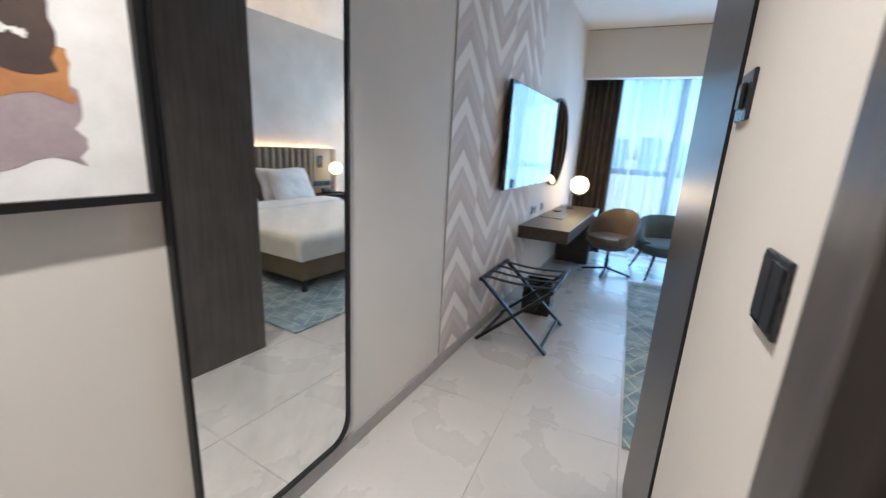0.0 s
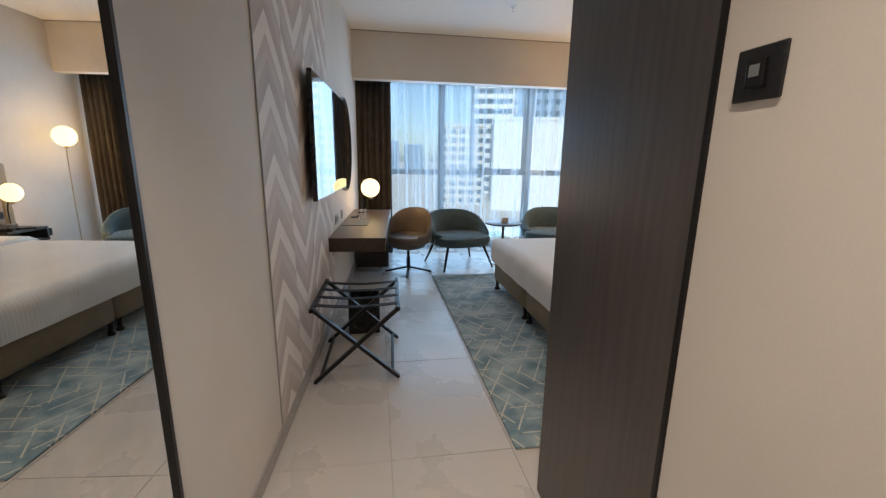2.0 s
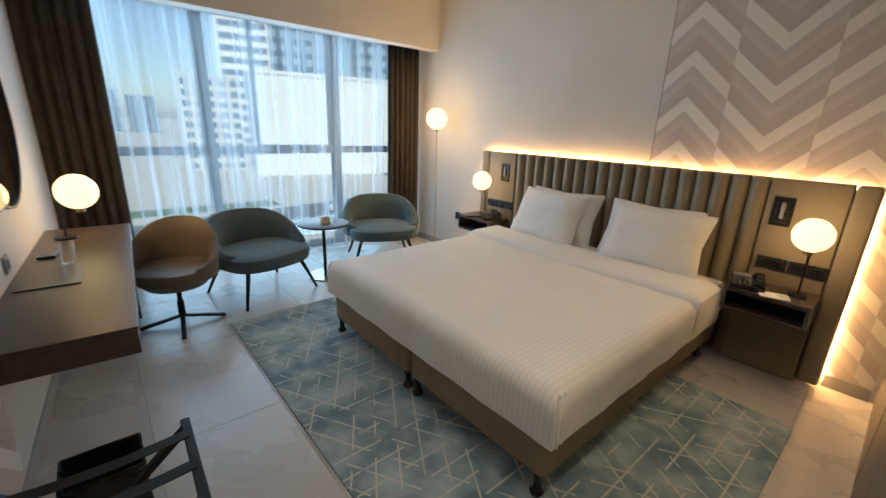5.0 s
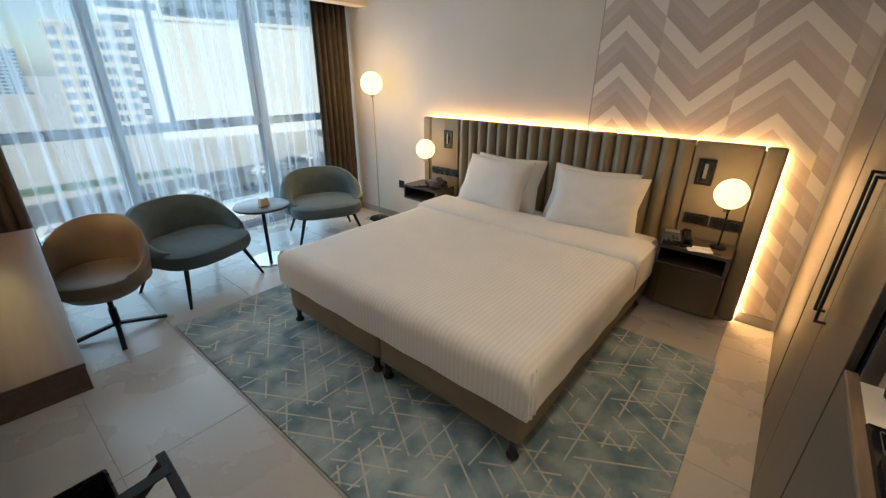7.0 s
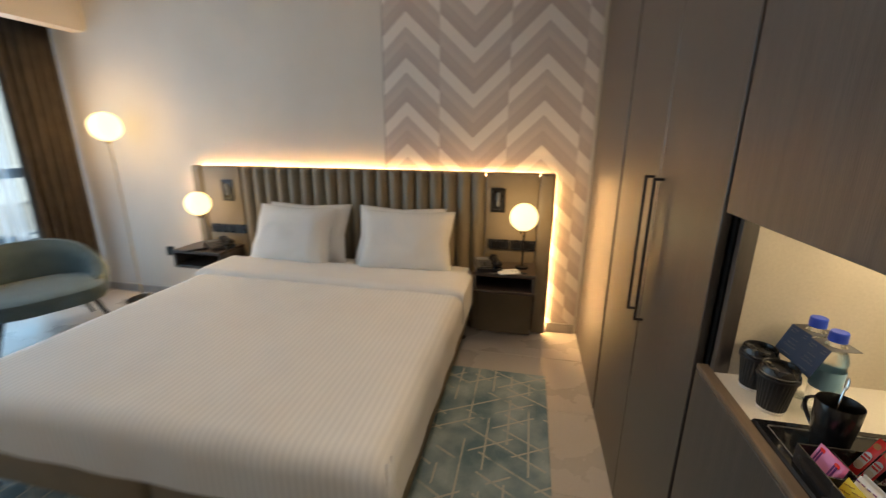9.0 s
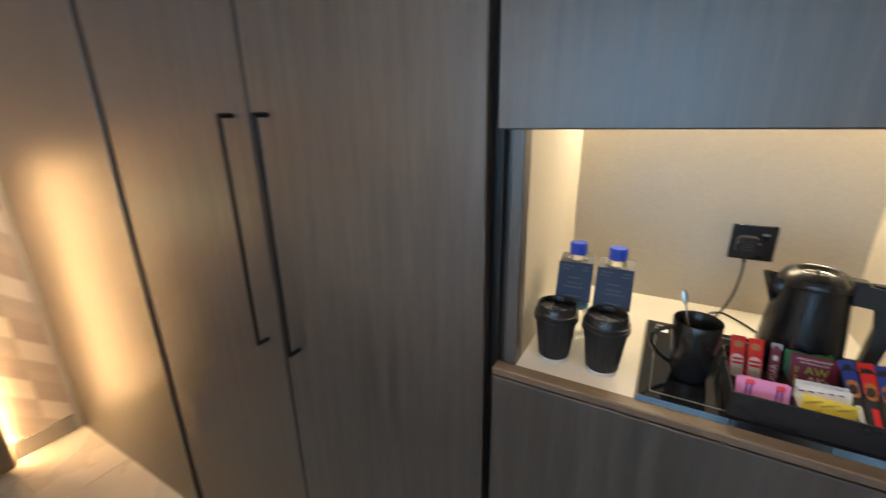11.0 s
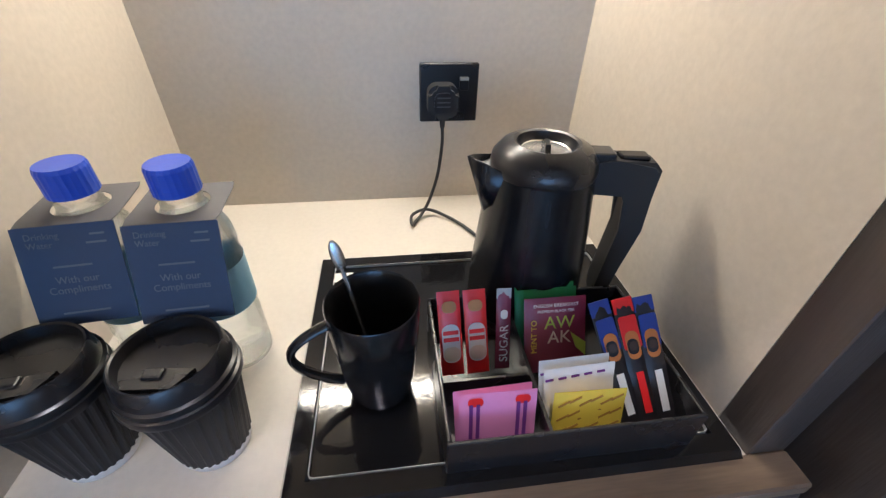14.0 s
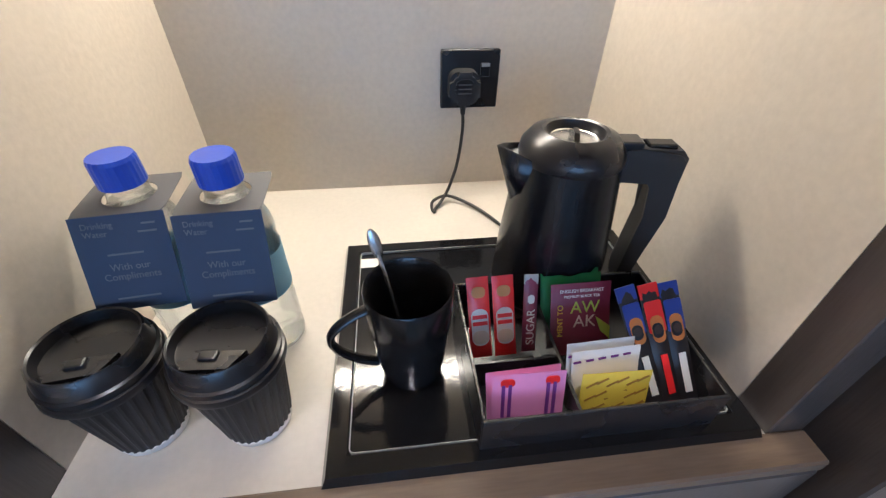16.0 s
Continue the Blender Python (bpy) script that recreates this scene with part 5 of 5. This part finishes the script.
BZ = TZ + 0.007
for x in (1.2535, 1.2315):
    e = sachet("creamer_stick", "red and white coffee creamer stick in the box", "sachet", x, 3.532, BZ, 0.019, 0.074, 27, RED, 2, group="red creamer sticks")
    patch(e, -0.0075, 0.012, 0.0075, 0.046, WHITE)
    patch(e, -0.007, 0.014, 0.007, 0.026, CREAM, 0.0028)
    patch(e, -0.006, 0.056, 0.006, 0.066, OCHRE, 0.0026)
    for k in range(2):
        part("print_bar", box(-0.0065, 0.031 + 0.006 * k, 0.0028, 0.0065, 0.0345 + 0.006 * k, 0.0031), RED, e)
e = sachet("sugar_stick", "maroon brown-sugar stick in the box", "sachet", 1.2105, 3.530, BZ, 0.0125, 0.072, 26, MAROON, -2, SILVERINK)
words("lettering", "SUGAR", 0.0105, Matrix.Translation((0.0005, 0.024, 0.0026)) @ pose(0, 0, 0, 0, 0, 90), WHITE, e)
patch(e, -0.003, 0.046, 0.003, 0.054, WHITE, 0.0024)
for dy in (0.0, 0.006):
    sachet("tea_bag", "green foil tea bag sachet standing in the box", "tea bag", 1.167, 3.512 + dy, BZ + 0.002, 0.054, 0.060, 24, GREEN, 1, group="green tea bags")
e = sachet("tea_bag", "maroon english breakfast tea bag sachet in the box", "tea bag", 1.166, 3.538, BZ, 0.054, 0.067, 26, MAROON)
words("lettering", "ENGLISH BREAKFAST", 0.0042, Matrix.Translation((0, 0.0605, 0.0022)), WHITE, e)
words("lettering", "PREMIUM BLACK TEA", 0.0034, Matrix.Translation((0, 0.0555, 0.0022)), WHITE, e)
words("lettering", "AW", 0.0155, Matrix.Translation((0.003, 0.045, 0.0026)), LIME, e)
words("lettering", "AK", 0.0155, Matrix.Translation((0.003, 0.032, 0.0026)), CREAM, e)
words("lettering", "MENT TO", 0.0068, Matrix.Translation((-0.019, 0.034, 0.0026)) @ pose(0, 0, 0, 0, 0, 90), YELLOW, e)
part("leaf_print", slab([(0.013, 0.036), (0.0265, 0.026), (0.0265, 0.014), (0.018, 0.022)], 0.0020, 0.0028), LIME, e)
for k, (y, m1) in enumerate(((3.589, PINK), (3.596, PINK))):
    e = sachet("sweetener_sachet", "pink paper sweetener sachet in the box", "sachet", 1.2315, y, BZ + 0.004 * k, 0.058 - 0.002 * k, 0.044, 18, m1, 2 - 3 * k, group="pink sweetener sachets", t=0.003)
for dx in (-0.017, 0.017):
    for k in range(2):
        part("print_bar", box(dx - 0.004 + 0.005 * k, 0.007, 0.0015, dx - 0.0015 + 0.005 * k, 0.036, 0.0023), PURPLE, e)
    patch(e, dx - 0.005, 0.034, dx + 0.006, 0.041, RED, 0.0014)
for k in range(2):
    e = sachet("sugar_sachet", "white paper sugar sachet with brown print in box", "sachet", 1.166 - 0.002 * k, 3.577 + 0.006 * k, BZ + 0.002, 0.055, 0.049 - 0.002 * k, 19, WHITE, 2, group="white sugar sachets", t=0.003)
    for i in range(5):
        part("print_bar", box(-0.024 + 0.010 * i, 0.039, 0.0012, -0.018 + 0.010 * i, 0.0405, 0.002), PURPLE, e, m=pose(0, 0, 0, 0, 0, 4))
e = sachet("sugar_sachet", "yellow paper cane-sugar sachet with brown print in box", "sachet", 1.164, 3.597, BZ + 0.001, 0.055, 0.041, 17, YELLOW, -2)
for i in range(6):
    for j in range(3):
        part("print_bar", box(-0.005, -0.0008, 0.0019, 0.005, 0.0008, 0.0022), BROWNINK, e, m=pose(-0.020 + 0.008 * i, 0.008 + 0.012 * j + 0.003 * (i % 2), 0, 0, 0, 28))
for x, m1, m2, sp2, lab in ((1.122, DKFILM, BLUEFILM, -12, "black and blue instant coffee stick in the box"), (1.108, DKFILM, RED, -9, "black and red instant coffee stick in the box"), (1.094, DKFILM, BLUEFILM, -7, "black and blue instant coffee stick in the box")):
    e = sachet("coffee_stick", lab, "sachet", x, 3.594, BZ, 0.0165, 0.100, 40, m1, -sp2, m2, "coffee sticks")
    patch(e, -0.0075, 0.060, 0.0075, 0.086, m2, 0.0018, r=0.002)
    patch(e, -0.0055, 0.052, 0.0055, 0.074, ORANGE, 0.0022)
    patch(e, -0.005, 0.056, 0.004, 0.068, DKFILM, 0.0025)
    patch(e, -0.0035, 0.059, 0.003, 0.066, UMBER, 0.0028)
    part("print_bar", box(-0.003, 0.010, 0.0022, 0.003, 0.042, 0.0026), WHITE if x != 1.108 else RED, e)

# ---- the town outside ----
G = -16.0
FAC = material("pale_render_facade", (0.62, 0.58, 0.51), (0.56, 0.52, 0.46), 0.85, scale=0.1, fine=2, bump=0)
FACW = material("white_cladding", (0.80, 0.79, 0.77), (0.74, 0.73, 0.71), 0.6, scale=0.05, fine=1, bump=0)
FACG = material("blue_grey_glass_facade", (0.10, 0.15, 0.20), (0.14, 0.20, 0.26), 0.15, 0.2, scale=0.2, fine=2, bump=0)
# the blue cast of distance haze is put into this colour
FACB = material("haze_tinted_facade", (0.30, 0.38, 0.46), (0.26, 0.34, 0.42), 0.7, scale=0.1, fine=1, bump=0)
ASPH = material("asphalt", (0.10, 0.105, 0.11), (0.13, 0.135, 0.14), 0.9, scale=0.3, fine=8, bump=0)
LAWN = material("verge_grass", (0.06, 0.11, 0.035), (0.09, 0.14, 0.05), 0.95, scale=0.5, fine=12, bump=0)
SAND = material("pale_paving", (0.50, 0.47, 0.42), (0.44, 0.41, 0.37), 0.9, scale=0.15, fine=4, bump=0)
setting(part("ground", box(-1500, 30, G - 1, 1500, 3000, G), SAND), "pale sandy ground reaching the horizon", "ground")
setting(part("road", box(-60, 62, G, 240, 84, G + 0.05), ASPH, m=pose(0, 0, 0, 0, 0, 8)), "wide grey town road", "road")
setting(part("road", box(36, 30, G, 48, 300, G + 0.06), ASPH, m=pose(0, 0, 0, 0, 0, -18)), "wide grey town road", "road")
for x0, x1, y0, y1 in ((-20, 18, 52, 60), (40, 90, 55, 62), (-10, 30, 92, 98)):
    setting(part("verge", box(x0, y0, G, x1, y1, G + 0.12), LAWN), "strip of mown green grass beside the road", "verge")


def building(x, y, w, d, h, mat, glass, cols, floors, label, rz=0, fh=0.55, fw0=0.62):
    e = tagged(empty("building", pose(x, y, G, 0, 0, rz)), label, "building")
    part("wall", box(-w / 2, -d / 2, 0, w / 2, d / 2, h), mat, e)
    part("roof", box(-w / 2 - 0.3, -d / 2 - 0.3, h, w / 2 + 0.3, d / 2 + 0.3, h + 1.0), mat, e)
    if cols:
        cw, ch = w / cols, h / floors
        me = mesh("window", box(-cw * fw0 / 2, -0.12, -ch * fh / 2, cw * fw0 / 2, 0.06, ch * fh / 2), glass)
        for i in range(cols):
            for j in range(floors):
                q = new("window", me)
                q.parent = e
                q.location = (-w / 2 + cw * (i + 0.5), -d / 2, ch * (j + 0.5))


# far towers, their haze painted by the facade colour
building(-20, 520, 26, 30, 36, FACB, FACG, 4, 12, "far residential tower tinted blue for haze")
building(18, 560, 24, 30, 40, FACB, FACG, 4, 12, "far residential tower tinted blue for haze")
building(48, 540, 22, 30, 35, FACB, FACG, 4, 12, "far residential tower tinted blue for haze")
building(37, 178, 18, 30, 30, FAC, FACG, 5, 9, "pale beige apartment block with rows of windows", rz=-12)
building(64, 230, 22, 26, 150, FACW, FACG, 1, 30, "tall white striped tower with glass bands", rz=-14, fw0=0.9, fh=0.5)
building(96, 240, 34, 30, 160, FACG, FACB, 6, 26, "dark glass office tower", rz=-16)
building(98, 150, 108, 40, 31, FACW, FACG, 0, 1, "large plain white commercial building", rz=-14)
building(160, 260, 40, 40, 170, FACG, FACB, 6, 24, "dark glass office tower", rz=-20)
CARP = [plain("car_paint_white", (0.75, 0.75, 0.75), 0.25), plain("car_paint_grey", (0.2, 0.2, 0.21), 0.25), plain("car_paint_dark", (0.03, 0.03, 0.035), 0.25)]


def car(x, y, rz, mat):
    e = tagged(empty("car", pose(x, y, G + 0.06, 0, 0, rz)), "parked car on the road below", "car", "cars on the road")
    part("body", slab([(-2.2, 0.3), (2.2, 0.3), (2.2, 0.75), (1.3, 0.9), (0.7, 1.42), (-1.2, 1.42), (-1.9, 0.95), (-2.2, 0.9)], -0.88, 0.88, "y"), mat, e)
    part("glazing", slab([(1.0, 0.95), (0.62, 1.36), (-1.1, 1.36), (-1.6, 0.95)], -0.89, 0.89, "y"), FACG, e)
    for wx in (-1.35, 1.35):
        for wy in (-0.8, 0.8):
            part("wheel", tube([(wx, wy - 0.11, 0.33), (wx, wy + 0.11, 0.33)], 0.33, 14), BLACKP, e)


crng = random.Random(4)
for i in range(16):
    car(6 + 5.2 * i + crng.uniform(-1, 1), 64 + crng.choice((2.5, 6, 12, 16)) + 0.14 * 5.2 * i, 8 + crng.uniform(-3, 3), CARP[i % 3])

# ---- floor of porcelain tiles ----
fl0 = setting(part("floor", box(-0.66, -0.75, -0.12, 3.88, 8.78, 0.0), GROUT), "floor of large pale polished porcelain tiles", "floor")
tw, tl = 0.593, 0.957
tb = mesh("tile", box(-tw / 2 + 0.0012, -tl / 2 + 0.0012, 0.0, tw / 2 - 0.0012, tl / 2 - 0.0012, 0.004, 0.0012, 1), TILE)
for i in range(-2, 6):
    for j in range(-5, 5):
        cx, cy = 0.333 + tw * (i + 0.5), 3.928 + tl * (j + 0.5)
        if (cx > 1.0 and cy < 2.9) or cy < -0.6 or cx < -0.6 or (cx < -0.2 and cy > 5.0):
            continue
        q = new("tile", tb)
        q.location = (cx, cy, 0)
        q.parent = fl0
